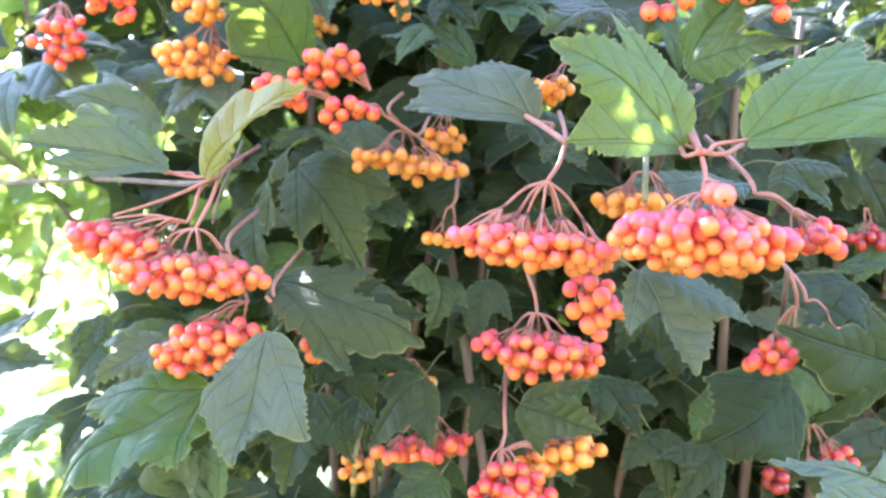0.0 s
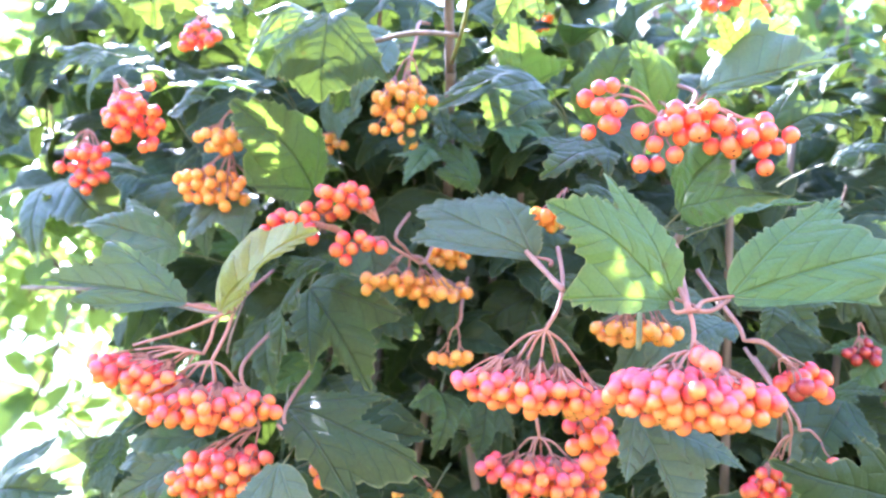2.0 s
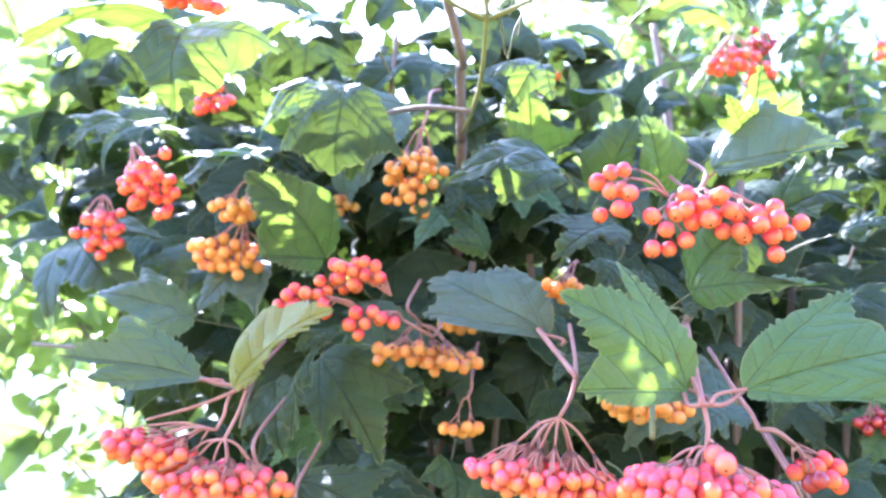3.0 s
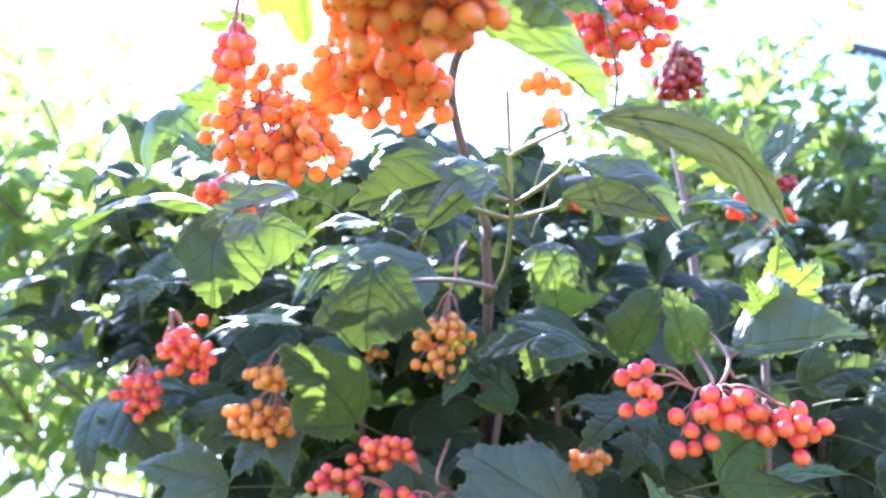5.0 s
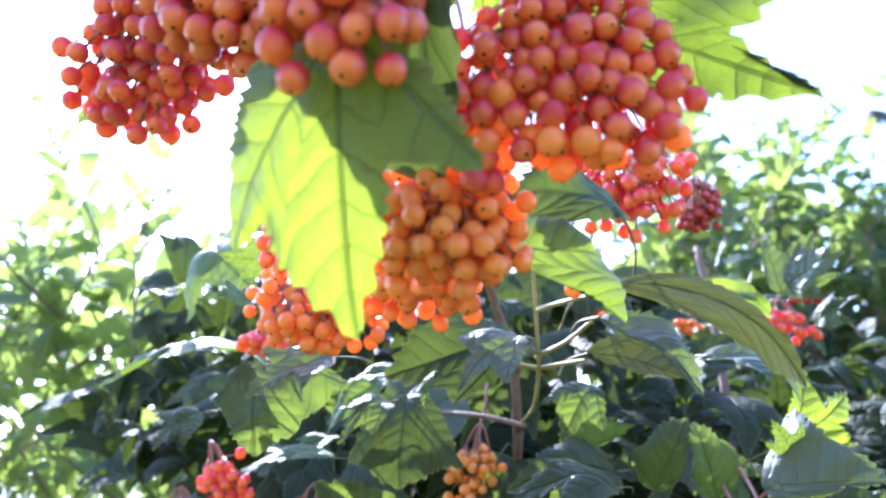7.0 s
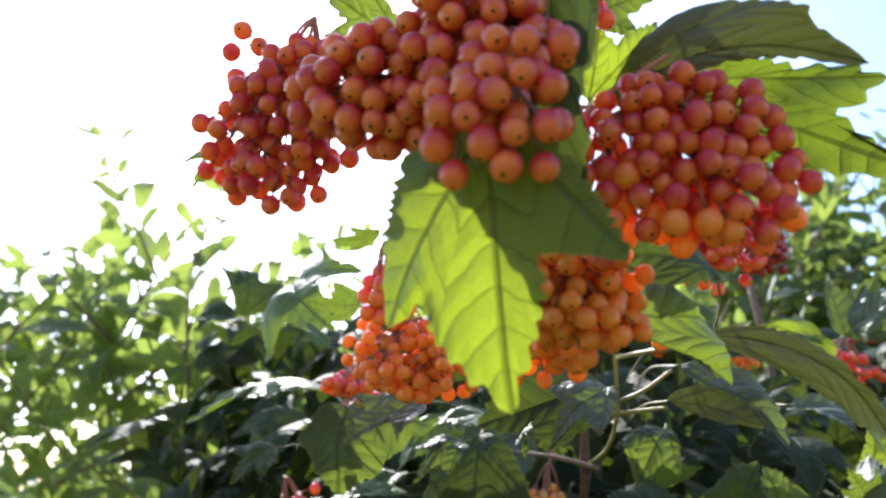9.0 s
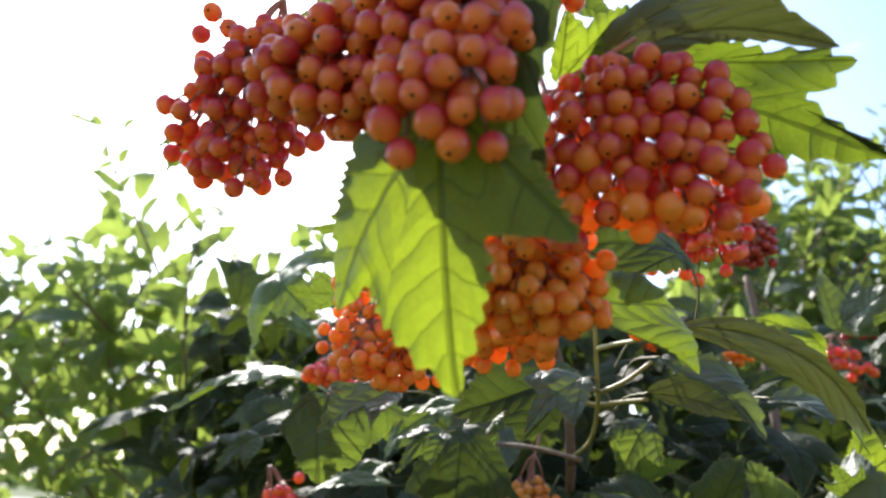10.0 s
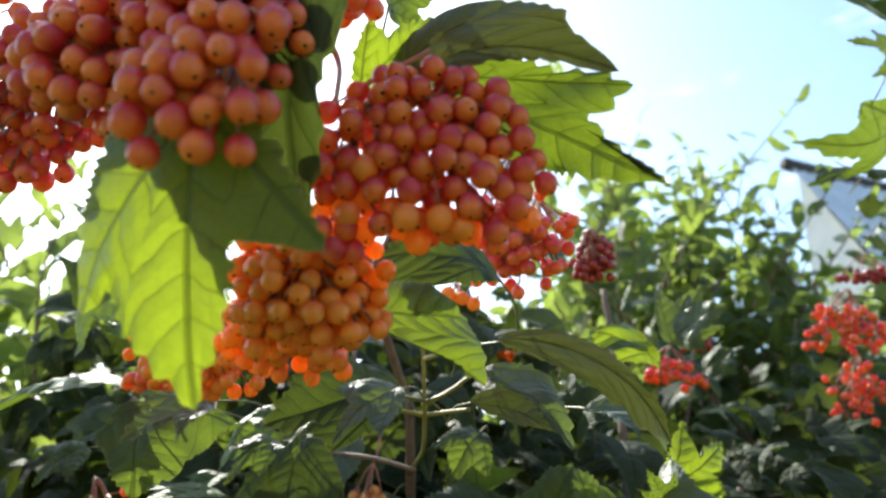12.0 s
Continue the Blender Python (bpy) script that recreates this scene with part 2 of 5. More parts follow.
GSTALK = plain_material("stalk_green", (0.17, 0.17, 0.06), (0.27, 0.24, 0.09), 160.0, rough=0.5, bump_depth=0.0004)
BARK = plain_material("twig_bark", (0.16, 0.11, 0.08), (0.26, 0.19, 0.14), 120.0, rough=0.8, bump_depth=0.001, stretch=(1, 1, 0.25))


# ---- builders ----
def link_mesh(name, verts, faces, mats, smooth=True, uvs=None, face_mats=None):
    me = bpy.data.meshes.new(name)
    me.from_pydata([tuple(v) for v in verts], [], faces)
    for m in mats:
        me.materials.append(m)
    if uvs is not None:
        layer = me.uv_layers.new(name="leaf")
        idx = np.empty(len(me.loops), dtype=np.int32)
        me.loops.foreach_get("vertex_index", idx)
        uvs = np.asarray(uvs, dtype=np.float32)
        layer.data.foreach_set("uv", uvs[idx, :2].ravel())
        me.attributes.new("margin", "FLOAT", "POINT").data.foreach_set("value", np.ascontiguousarray(uvs[:, 2]))
    if face_mats is not None:
        me.polygons.foreach_set("material_index", face_mats)
    if smooth:
        me.polygons.foreach_set("use_smooth", [True] * len(me.polygons))
    me.update()
    return me


def child(name, me, parent, matrix=None, label="", kind=""):
    ob = new(name, me)
    ob.parent = parent
    if matrix is not None:
        ob.matrix_basis = matrix
    return tagged(ob, label=label, kind=kind)


def thing(name, label, category, at=(0, 0, 0), group="", kind=""):
    ob = new(name)
    ob.empty_display_size = 0.05
    ob.location = at
    return tagged(ob, label=label, category=category, group=group, kind=kind)


def smooth_line(points, steps=5):
    p = [Vector(q) for q in points]
    if len(p) == 2:
        return p
    p = [2 * p[0] - p[1], *p, 2 * p[-1] - p[-2]]
    out = []
    for i in range(1, len(p) - 2):
        a, b, c, d = p[i - 1:i + 3]
        for k in range(steps):
            t = k / steps
            out.append(0.5 * ((2 * b) + (c - a) * t + (2 * a - 5 * b + 4 * c - d) * t * t + (3 * b - a - 3 * c + d) * t ** 3))
    return [*out, p[-2]]


def tube_data(points, r0, r1, sides=6, steps=5, start=0, knots=0.0):
    line = smooth_line(points, steps)
    verts, faces = [], []
    n = len(line)
    up = Vector((0.3, 0.9, 0.2))
    for i, q in enumerate(line):
        d = (line[min(i + 1, n - 1)] - line[max(i - 1, 0)]).normalized()
        a = d.cross(up).normalized()
        b = d.cross(a)
        r = r0 + (r1 - r0) * i / max(1, n - 1)
        if knots:
            r *= 1 + knots * max(0, math.sin(i * 1.7)) ** 4
        for k in range(sides):
            w = 2 * math.pi * k / sides
            verts.append(q + (a * math.cos(w) + b * math.sin(w)) * r)
    for i in range(n - 1):
        for k in range(sides):
            k2 = (k + 1) % sides
            faces.append((start + i * sides + k, start + i * sides + k2, start + (i + 1) * sides + k2, start + (i + 1) * sides + k))
    faces.append(tuple(start + k for k in reversed(range(sides))))
    faces.append(tuple(start + (n - 1) * sides + k for k in range(sides)))
    return verts, faces


def tube_mesh(name, points, r0, r1, mat, sides=7, steps=6, knots=0.0):
    v, f = tube_data(points, r0, r1, sides, steps, 0, knots)
    return link_mesh(name, v, f, [mat])


def curve(p, c, d, q, n=40):
    """A cubic curve from p to q by way of the handles c and d."""
    p, c, d, q = (np.array(v, float) for v in (p, c, d, q))
    t = np.linspace(0, 1, n)[:, None]
    return (1 - t) ** 3 * p + 3 * t * (1 - t) ** 2 * c + 3 * t * t * (1 - t) * d + t ** 3 * q


def half_outline(lobe, width, rng):
    """Right half of a leaf's edge, from the stalk round the pointed side lobe and its bay to the pointed tip. lobe: the side lobe's tip, the bay and, if given, how full the shoulder is."""
    lx, ly, bx, by = lobe[:4]
    L, B, T = np.array((abs(lx) * width, ly)), np.array((abs(bx) * width, by)), np.array((0.0, 1.0))
    far = np.linalg.norm(L)
    out = np.array((L[1], -L[0])) / far
    full = lobe[4] if len(lobe) > 4 else rng.uniform(0.26, 0.34) if ly > 0.3 else 0.16
    foot = curve((0, 0), L * 0.12 + out * full * far, L * 0.68 + out * 0.43 * full * far, L)
    back = np.array((B[1] - L[1], L[0] - B[0]))
    side = curve(L, L + (B - L) * 0.38 - back * 0.04, B + (L - B) * 0.22 - back * 0.06, B)
    up = T - B
    right = np.array((up[1], -up[0]))
    top = curve(B, B + up * 0.22 + right * rng.uniform(0.12, 0.2), B + up * 0.68 + right * 0.05, T)
    return np.concatenate([foot[:-1], side[:-1], top])


def any_lobes(rng, lobe):
    """The side lobes of a leaf of no special form: lobe 1 is deeply cut, 0 is plain."""
    out = []
    for k in range(2):
        at, far = radians(rng.uniform(33, 46)), rng.uniform(0.72, 0.9) * (0.6 + 0.4 * lobe)
        bat = radians(rng.uniform(15, 21))
        deep = rng.uniform(0.52, 0.64) * lobe + 0.70 * (1 - lobe)
        out.append((far * math.sin(at), far * math.cos(at), deep * math.sin(bat) * (1 + 0.25 * (1 - lobe)), deep * math.cos(bat)))
    return out


def leaf_shape(seed, lobe=1.0, width=1.0, fold=0.15, arch=0.12, wave=0.03, cup=0.1, n=84, rings=7, teeth=0.04, lobes=None, bend=0.0, roll=None):
    """Verts, faces and leaf coordinates of one leaf: base at the origin, tip at (0, 1, 0), upper side +z.
    lobes: side lobe and bay of the left and of the right half; bend: how far the midrib bows sideways;
    roll: (direction in degrees from the tip, where it begins, radius) of a margin that rolls up."""
    rng = np.random.RandomState(seed)
    lo, ro = lobes if lobes else any_lobes(rng, lobe)
    lh, rh = half_outline(lo, width, rng), half_outline(ro, width, rng)
    edge_line = np.concatenate([rh[:-1], (lh * (-1, 1))[::-1]])
    turn = len(rh) - 1
    ph = rng.uniform(0, 6.28, 5)
    ox, oy = edge_line[:, 0], edge_line[:, 1]
    run = np.concatenate([[0], np.cumsum(np.hypot(np.diff(ox), np.diff(oy)))])
    mark = np.linspace(0, run[-1], n)
    tip_at = run[turn]
    mark[np.argmin(np.abs(mark - tip_at))] = tip_at
    gx, gy = np.interp(mark, run, ox), np.interp(mark, run, oy)
    tx, ty = np.gradient(gx), np.gradient(gy)
    ln = np.hypot(tx, ty) + 1e-9
    far = np.abs(mark - tip_at)
    pitch = 0.105 * (1 + 0.2 * np.sin(far * 9 + ph[2]))
    saw = (far / pitch) % 1.0
    size_of = 0.75 + 0.5 * np.sin(np.floor(far / pitch) * 2.4 + ph[0]) ** 2
    bite = teeth * size_of * (0.55 - np.where(saw < 0.3, saw / 0.3, (1 - saw) / 0.7)) * np.clip(far / 0.06, 0, 1) * np.clip((run[-1] / 2 - far) / 0.3, 0, 1)
    nx, ny = -ty / ln * bite * 0.8, tx / ln * bite * 0.8
    skew = rng.uniform(-0.06, 0.06) if not lobes else 0.0
    mid = 0.36
    ks = (np.arange(1, rings + 1) / rings) ** 0.85
    x = ks[:, None] * gx[None, :] + (ks ** 9)[:, None] * nx[None, :]
    y = mid + ks[:, None] * (gy - mid)[None, :] + (ks ** 9)[:, None] * ny[None, :]
    xx, yy = np.concatenate([[0], x.ravel()]), np.concatenate([[mid], y.ravel()])
    ang, rad = np.degrees(np.arctan2(np.abs(xx), yy)), np.hypot(xx, yy)
    rib = [max(15.0, math.degrees(math.atan2(abs(q[0]) * width, q[1]))) for q in (lo, ro)]
    rib = np.where(xx < 0, min(rib[0], 120.0), min(rib[1], 120.0))
    ang = np.where(ang < rib, ang / rib * 39, 39 + (ang - rib) / (180 - rib) * 141)
    uv = np.stack([rad * np.sin(np.radians(ang)) * np.sign(xx), rad * np.cos(np.radians(ang))], 1)
    z = fold * np.abs(xx) - cup * xx ** 2 * 2.2 + arch * 4 * yy * (1 - yy)
    edge = np.concatenate([[0], (ks[:, None] * np.ones(n)[None, :]).ravel()])
    around = np.concatenate([[0], np.tile(np.arctan2(gx, gy), rings)])
    z -= rng.uniform(0.02, 0.07) * np.clip(edge - 0.6, 0, 1) ** 2 * 4 * (0.5 + 0.5 * np.sin(around * 4 + ph[1]))
    z += rng.uniform(-0.12, 0.04) * np.clip(np.abs(xx) - 0.22, 0, 1) * 2 + rng.uniform(-0.25, 0.05) * np.clip(yy - 0.6, 0, 1) ** 2
    z += wave * (np.sin(xx * 7 + ph[3]) * np.sin(yy * 6 + ph[4]) + 0.6 * np.sin(xx * 15 + yy * 9 + ph[0]) * np.hypot(xx, yy))
    u, v = np.abs(uv[:, 0]), uv[:, 1]
    off = np.minimum(u, np.abs(u * math.cos(radians(39)) - v * math.sin(radians(39))))
    z += 0.016 * np.sqrt(np.clip(off * 9, 0, 1)) * np.clip(np.hypot(u, v) * 5, 0, 1)
    lad = np.abs(((v - u * 0.85) * 8.5) % 1.0 - 0.5)
    z += 0.0025 * np.sqrt(lad * 2) * np.clip(u * 12, 0, 1)
    xx = xx + skew * yy * (1 - yy) + bend * 4 * yy * (1 - yy)
    if roll:
        way, begin, r = radians(roll[0]), roll[1], roll[2]
        dx, dy = math.sin(way), math.cos(way)
        d = xx * dx + (yy - mid) * dy
        s = np.clip(d - begin, 0, None)
        s = r * 2.0 * np.tanh(s / (r * 2.0))
        move = r * np.sin(s / r) - np.clip(d - begin, 0, None)
        xx, yy, z = xx + dx * move, yy + dy * move, z + r * (1 - np.cos(s / r))
    verts, uv = np.stack([xx, yy, z], 1), np.column_stack([uv, edge])
    faces = [(0, 1 + i, 1 + i + 1) for i in range(n - 1)]
    for k in range(rings - 1):
        b0, b1 = 1 + k * n, 1 + (k + 1) * n
        faces += [(b0 + i, b1 + i, b1 + i + 1, b0 + i + 1) for i in range(n - 1)]
    return verts, faces, uv


def frame_of(base, tip, face, roll=0.0):
    """Pose of a leaf: y to the tip, z (upper side) as near to face as it goes, size from base to tip."""
    b, y = Vector(base), Vector(tip) - Vector(base)
    size = y.length
    y.normalize()
    x = y.cross(Vector(face)).normalized()
    z = x.cross(y)
    m = Matrix((x, y, z)).transposed().to_4x4()
    return Matrix.Translation(b) @ m @ Matrix.Rotation(radians(roll), 4, "Y") @ Matrix.Scale(size, 4)


shrub = thing("viburnum_shrub", "dense green viburnum shrub with toothed three-lobed leaves in backlight", "shrub", (0.05, 0.75, 0))
SHRUB_AT = Vector((0.05, 0.75, 0))
SHIFT = Matrix.Translation(-SHRUB_AT)
leaf_count = 0


def leaf(base, tip, face, mat=GREEN, width=1.0, lobe=1.0, fold=0.15, arch=0.12, wave=0.05, cup=0.18, stem=None, label="", fine=True, lobes=None, teeth=0.05, bend=0.0, roll=None):
    """One leaf of the shrub, with its own shape and its petiole, which ends at stem."""
    global leaf_count
    leaf_count += 1
    v, f, uv = leaf_shape(leaf_count * 7 + 3, lobe, width, fold, arch, wave, cup, 190 if fine else 90, 8 if fine else 5, teeth, lobes=lobes, bend=bend, roll=roll)
    me = link_mesh("leaf", v, f, [mat], uvs=uv)
    ob = child("leaf", me, shrub, SHIFT @ frame_of(base, tip, face), label)
    size = (Vector(tip) - Vector(base)).length
    back = (Vector(base) - Vector(tip)).normalized()
    end = Vector(stem) if stem else Vector(base) + back * 0.3 * size + Vector((0, 1.5 * size, -0.1 * size))
    mid = (Vector(base) + end) / 2 + back * 0.06 * size + Vector((0, 0, 0.03 * size))
    thick = 1.0 if stem else 0.65
    stalk = tube_mesh("petiole", [Vector(base) + (Vector(tip) - Vector(base)) * 0.02, mid, end], 0.0009 * thick, 0.0013 * thick, STALK if stem else GSTALK)
    child("petiole", stalk, shrub, SHIFT)
    return ob


def berry_mesh(name, mat, seg=14, rings=9):
    """A berry of radius 1: the stalk's end at +z, the dark scar of the flower at -z."""
    verts, faces, fm = [(0, 0, 0.95)], [], []
    for i in range(1, rings):
        w = math.pi * i / rings
        for k in range(seg):
            a = 2 * math.pi * k / seg
            verts.append((math.sin(w) * math.cos(a), math.sin(w) * math.sin(a), math.cos(w) * 1.04))
    verts.append((0, 0, -1.03))
    last = len(verts) - 1
    for k in range(seg):
        faces.append((0, 1 + k, 1 + (k + 1) % seg))
    for i in range(rings - 2):
        for k in range(seg):
            a, b = 1 + i * seg, 1 + (i + 1) * seg
            faces.append((a + k, b + k, b + (k + 1) % seg, a + (k + 1) % seg))
    b = 1 + (rings - 2) * seg
    for k in range(seg):
        faces.append((b + k, last, b + (k + 1) % seg))
    fm = [0] * len(faces)
    s = len(verts)
    for k in range(6):
        a = math.pi * k / 3
        r = 0.13 if k % 2 else 0.17
        verts.append((r * math.cos(a), r * math.sin(a), -1.02))
    verts.append((0.02, 0.01, -1.11))
    faces += [(s + (k + 1) % 6, s + k, s + 6) for k in range(6)]
    fm += [1] * 6
    return link_mesh(name, verts, faces, [mat, DOT], face_mats=fm)


BERRIES = {m.name: berry_mesh("berry", m) for m in (ORANGE, BLUSH, YELLOW, CORAL, CRIMSON, AMBER, RED)}

PEDICELS = {m.name: tube_mesh("pedicel", [(0, 0, 0), (0.0012, 0.0006, 0.5), (0, 0, 1)], 0.00062, 0.00055, m, 5, 3) for m in (STALK, GSTALK)}


def cluster(fork, centre, half, count, skin=ORANGE, radius=0.0046, lean=0.0, foot=None, seed=1, label="", stalk_mat=STALK, loose=0.0, rays=7, dome=0.25, nod=0.1, crown=None):
    """A hanging umbel: a peduncle from foot to fork, rays that spread from the fork, and berries in a flat dome round centre."""
    rng = np.random.RandomState(seed)
    fork, centre = Vector(fork), Vector(centre)
    ob = thing("berry_cluster", label, "berries", fork, "viburnum berry clusters")
    turn = Matrix.Rotation(radians(lean), 3, "Y")
    half = np.array(half)
    pts = []
    gap = radius * (1.66 + loose)
    room = np.maximum(half - radius * 0.8, radius * 0.2)
    subs = []
    for k in range(max(1, min(14, count // 9))):
        u = rng.normal(0, 1, 3)
        subs.append(u / np.linalg.norm(u) * rng.uniform(0.35, 0.85))
    for attempt in range(count * 90):
        p = subs[rng.randint(len(subs))] + rng.normal(0, 0.34, 3) if count > 8 else rng.uniform(-1, 1, 3)
        if (p ** 2).sum() > 1.12:
            continue
        q = p * room
        q[2] -= (0.0 if skin in (ORANGE, YELLOW) else dome) * half[2] * ((p[0] ** 2 + p[1] ** 2) - 0.5)
        if skin in (ORANGE, YELLOW) and q[2] > 0:
            q[2] *= 0.6
        if all(((q - o) ** 2).sum() > gap * gap for o in pts):
            pts.append(q)
            if len(pts) >= count:
                break
    spots = [centre + turn @ Vector(q) for q in pts]
    for s in spots:
        d = (fork - s).normalized() * 0.35 + Vector(rng.normal(0, 0.25, 3)) + Vector((0, nod, 0.65))
        m = Matrix.Translation(s - fork) @ d.to_track_quat("Z", "Y").to_matrix().to_4x4() @ Matrix.Diagonal((*(radius * rng.uniform(0.9, 1.08) * Vector((1, 1, rng.uniform(0.96, 1.08)))), 1))
        if skin is ORANGE:
            crown = BLUSH
        ripe = crown if crown and (s - centre).z > half[2] * (rng.uniform(-0.35, 0.45) if skin is ORANGE else rng.uniform(-1.1, 0.0)) else skin
        child("berry", BERRIES[ripe.name], ob, m)
    order = list(range(len(spots)))
    rays = min(rays, max(1, len(spots) // 3))
    seeds = [order[int(i * len(order) / rays)] for i in range(rays)]
    groups = [[] for _ in seeds]
    for i in order:
        groups[min(range(rays), key=lambda g: (spots[seeds[g]] - spots[i]).length)].append(i)
    for g in groups:
        if not g:
            continue
        mean = sum((spots[i] for i in g), Vector()) / len(g)
        hub = fork.lerp(mean, 0.62) + Vector((0, 0, radius * 1.2))
        ray = child("stalk", tube_mesh("stalk", [Vector(), (hub - fork) * 0.5 + Vector((0, 0, radius * 0.7)), hub - fork], 0.00095, 0.0007, stalk_mat, 6, 4), ob)
        for i in g:
            to = spots[i] - hub
            to = to * max(0.2, 1 - radius * 0.85 / max(to.length, 1e-4))
            m = Matrix.Translation(hub - fork) @ to.to_track_quat("Z", "Y").to_matrix().to_4x4() @ Matrix.Rotation(rng.uniform(0, 6.28), 4, "Z") @ Matrix.Diagonal((1, 1, to.length, 1))
            child("pedicel", PEDICELS[stalk_mat.name], ray, m)
    if foot is not None:
        d = Vector(foot) - fork
        child("peduncle", tube_mesh("peduncle", [d + Vector((0.004, 0.075, 0.03)), d + Vector((0.001, 0.012, 0.006)), d * 0.5 + Vector((0.002, 0.0015, 0.001)), Vector()], 0.0014, 0.0011, stalk_mat), ob, label="pinkish main stalk")
    return ob


def joined_leaves(name, rows, mat, parent, lobe=0.0, label="", kinds=6, n=14, rings=2, seed=5, width=0.9, teeth=0.03):
    """Many leaves in one mesh; rows: poses."""
    shapes = [leaf_shape(seed * 31 + k, lobe, width, 0.12 + 0.05 * k, 0.05 + 0.04 * k, 0.03, 0.1, n, rings, teeth) for k in range(kinds)]
    V, F, U, s = [], [], [], 0
    for i, m in enumerate(rows):
        v, f, uv = shapes[i % kinds]
        A = np.array(m)
        V.append(v @ A[:3, :3].T + A[:3, 3])
        F += [tuple(x + s for x in q) for q in f]
        U.append(uv)
        s += len(v)
    me = link_mesh(name, np.concatenate(V), F, [mat], uvs=np.concatenate(U))
    return child(name, me, parent, label=label, kind="stuff")


# ---- ground and distance ----
SOIL = plain_material("garden_soil_and_grass", (0.07, 0.10, 0.03), (0.16, 0.17, 0.06), 9.0, rough=0.95, bump_depth=0.02)
g = 400
ground = tagged(new("ground", link_mesh("ground", [(-g, -g, 0), (g, -g, 0), (g, g, 0), (-g, g, 0)], [(0, 1, 2, 3)], [SOIL])), "rough grassy garden ground below the shrubs", "ground", kind="structure")
PATHMAT = plain_material("pale_gravel", (0.46, 0.44, 0.40), (0.58, 0.56, 0.51), 3.0, rough=0.95, bump_depth=0.01)
yard = tagged(new("yard", link_mesh("yard", [(-90, 19, 0.02), (6, 16, 0.02), (9, 52, 0.02), (-90, 60, 0.02)], [(0, 1, 2, 3)], [PATHMAT])), "pale sunlit gravel yard beyond the shrubs", "yard", kind="structure")


# ---- unseen plain wall, added behind the viewer to block sky light from the front ----
PLASTER = plain_material("plain_brown_render", (0.19, 0.155, 0.12), (0.26, 0.21, 0.16), 8.0, rough=0.9, bump_depth=0.004)
wv = [(x, y, z) for x in (-7, 9) for y in (-4.3, -4.0) for z in (0, 5.4)]
sky_block_wall = tagged(new("sky_block_wall", link_mesh("sky_block_wall", wv, [(2, 6, 7, 3), (0, 1, 5, 4), (1, 3, 7, 5), (0, 2, 3, 1), (4, 5, 7, 6)], [PLASTER], smooth=False)), "unseen plain brown wall added to cut light from the front", "wall", kind="structure")


# ---- shrubs behind ----
def shoots(rng, count, low, high, length, size, gap, spread=0.5, face=(0, -0.5, 0.6)):
    """Poses of leaves in pairs up many shoots, whose feet lie between low and high; and the shoots' lines."""
    rows, lines = [], []
    for i in range(count):
        p = Vector([rng.uniform(a, b) for a, b in zip(low, high)])
        d = Vector((rng.normal(0, spread), rng.normal(-0.1, spread), 1.0)).normalized()
        L = length * rng.uniform(0.6, 1.2)
        side = d.cross(Vector((rng.normal(), rng.normal(), 0.1))).normalized()
        bend = Vector(rng.normal(0, 0.25, 3))
        line = []
        steps = int(L / gap)
        for k in range(steps + 1):
            s = k / max(1, steps)
            q = p + d * (L * s) + bend * (L * s * s * 0.5)
            line.append(q)
            across = side if k % 2 else d.cross(side)
            for sign in (-1, 1):
                if rng.rand() < 0.12:
                    continue
                w = (across * sign + d * rng.uniform(0.1, 0.8) + Vector(rng.normal(0, 0.45, 3))).normalized()
                sz = size * rng.uniform(0.65, 1.2) * (1 - 0.45 * s)
                b = q + w * 0.01 + Vector(rng.normal(0, 0.012, 3))
                rows.append(frame_of(b, b + w * sz, Vector(face) + Vector(rng.normal(0, 0.45, 3))))
        lines.append(line)
    return rows, lines


def stems_mesh(name, lines, r0, r1, mat, parent):
    V, F = [], []
    for l in lines:
        v, f = tube_data([l[0], l[len(l) // 2], l[-1]], r0, r1, 5, 4, len(V))
        V, F = V + v, F + f
    return child(name, link_mesh(name, V, F, [mat]), parent, kind="stuff")


def back_shrub(label, seed, count, low, high, mat, size=0.075, length=0.6, gap=0.045, lobe=0.0, spread=0.4, width=0.8):
    rng = np.random.RandomState(seed)
    ob = thing("garden_shrub", label, "shrub", group="shrubs behind")
    rows, lines = shoots(rng, count, low, high, length, size, gap, spread)
    joined_leaves("foliage", rows, mat, ob, lobe=lobe, seed=seed, n=20 if lobe else 14, width=width)
    stems_mesh("stem", lines, 0.004, 0.0015, BARK, ob)
    return ob


TALL = "tall loose shrub with ovate leaves glowing in low sun"
DAPPLED = "leafy garden shrub in dappled backlight"
back_shrub(TALL, 21, 120, (-2.4, 1.3, 1.45), (-0.5, 2.1, 2.05), HEDGE, size=0.125, length=0.45, gap=0.05, width=0.72, spread=0.6)
back_shrub(TALL, 22, 190, (-0.9, 1.4, 1.0), (0.6, 2.3, 1.95), HEDGE, size=0.12, length=0.45, gap=0.05, width=0.72, spread=0.6)
back_shrub(DAPPLED, 23, 260, (0.35, 1.0, 0.8), (2.4, 2.2, 1.75), SHADEHEDGE, lobe=0.8, width=1.0, length=0.5, size=0.09)
back_shrub(DAPPLED, 24, 230, (0.35, 1.7, 1.35), (0.92, 2.8, 2.42), HEDGE, length=0.45, size=0.11, width=0.72, spread=0.6)
back_shrub(DAPPLED, 27, 180, (0.92, 1.7, 1.2), (1.5, 2.8, 2.05), HEDGE, length=0.45, size=0.11, width=0.72, spread=0.5)
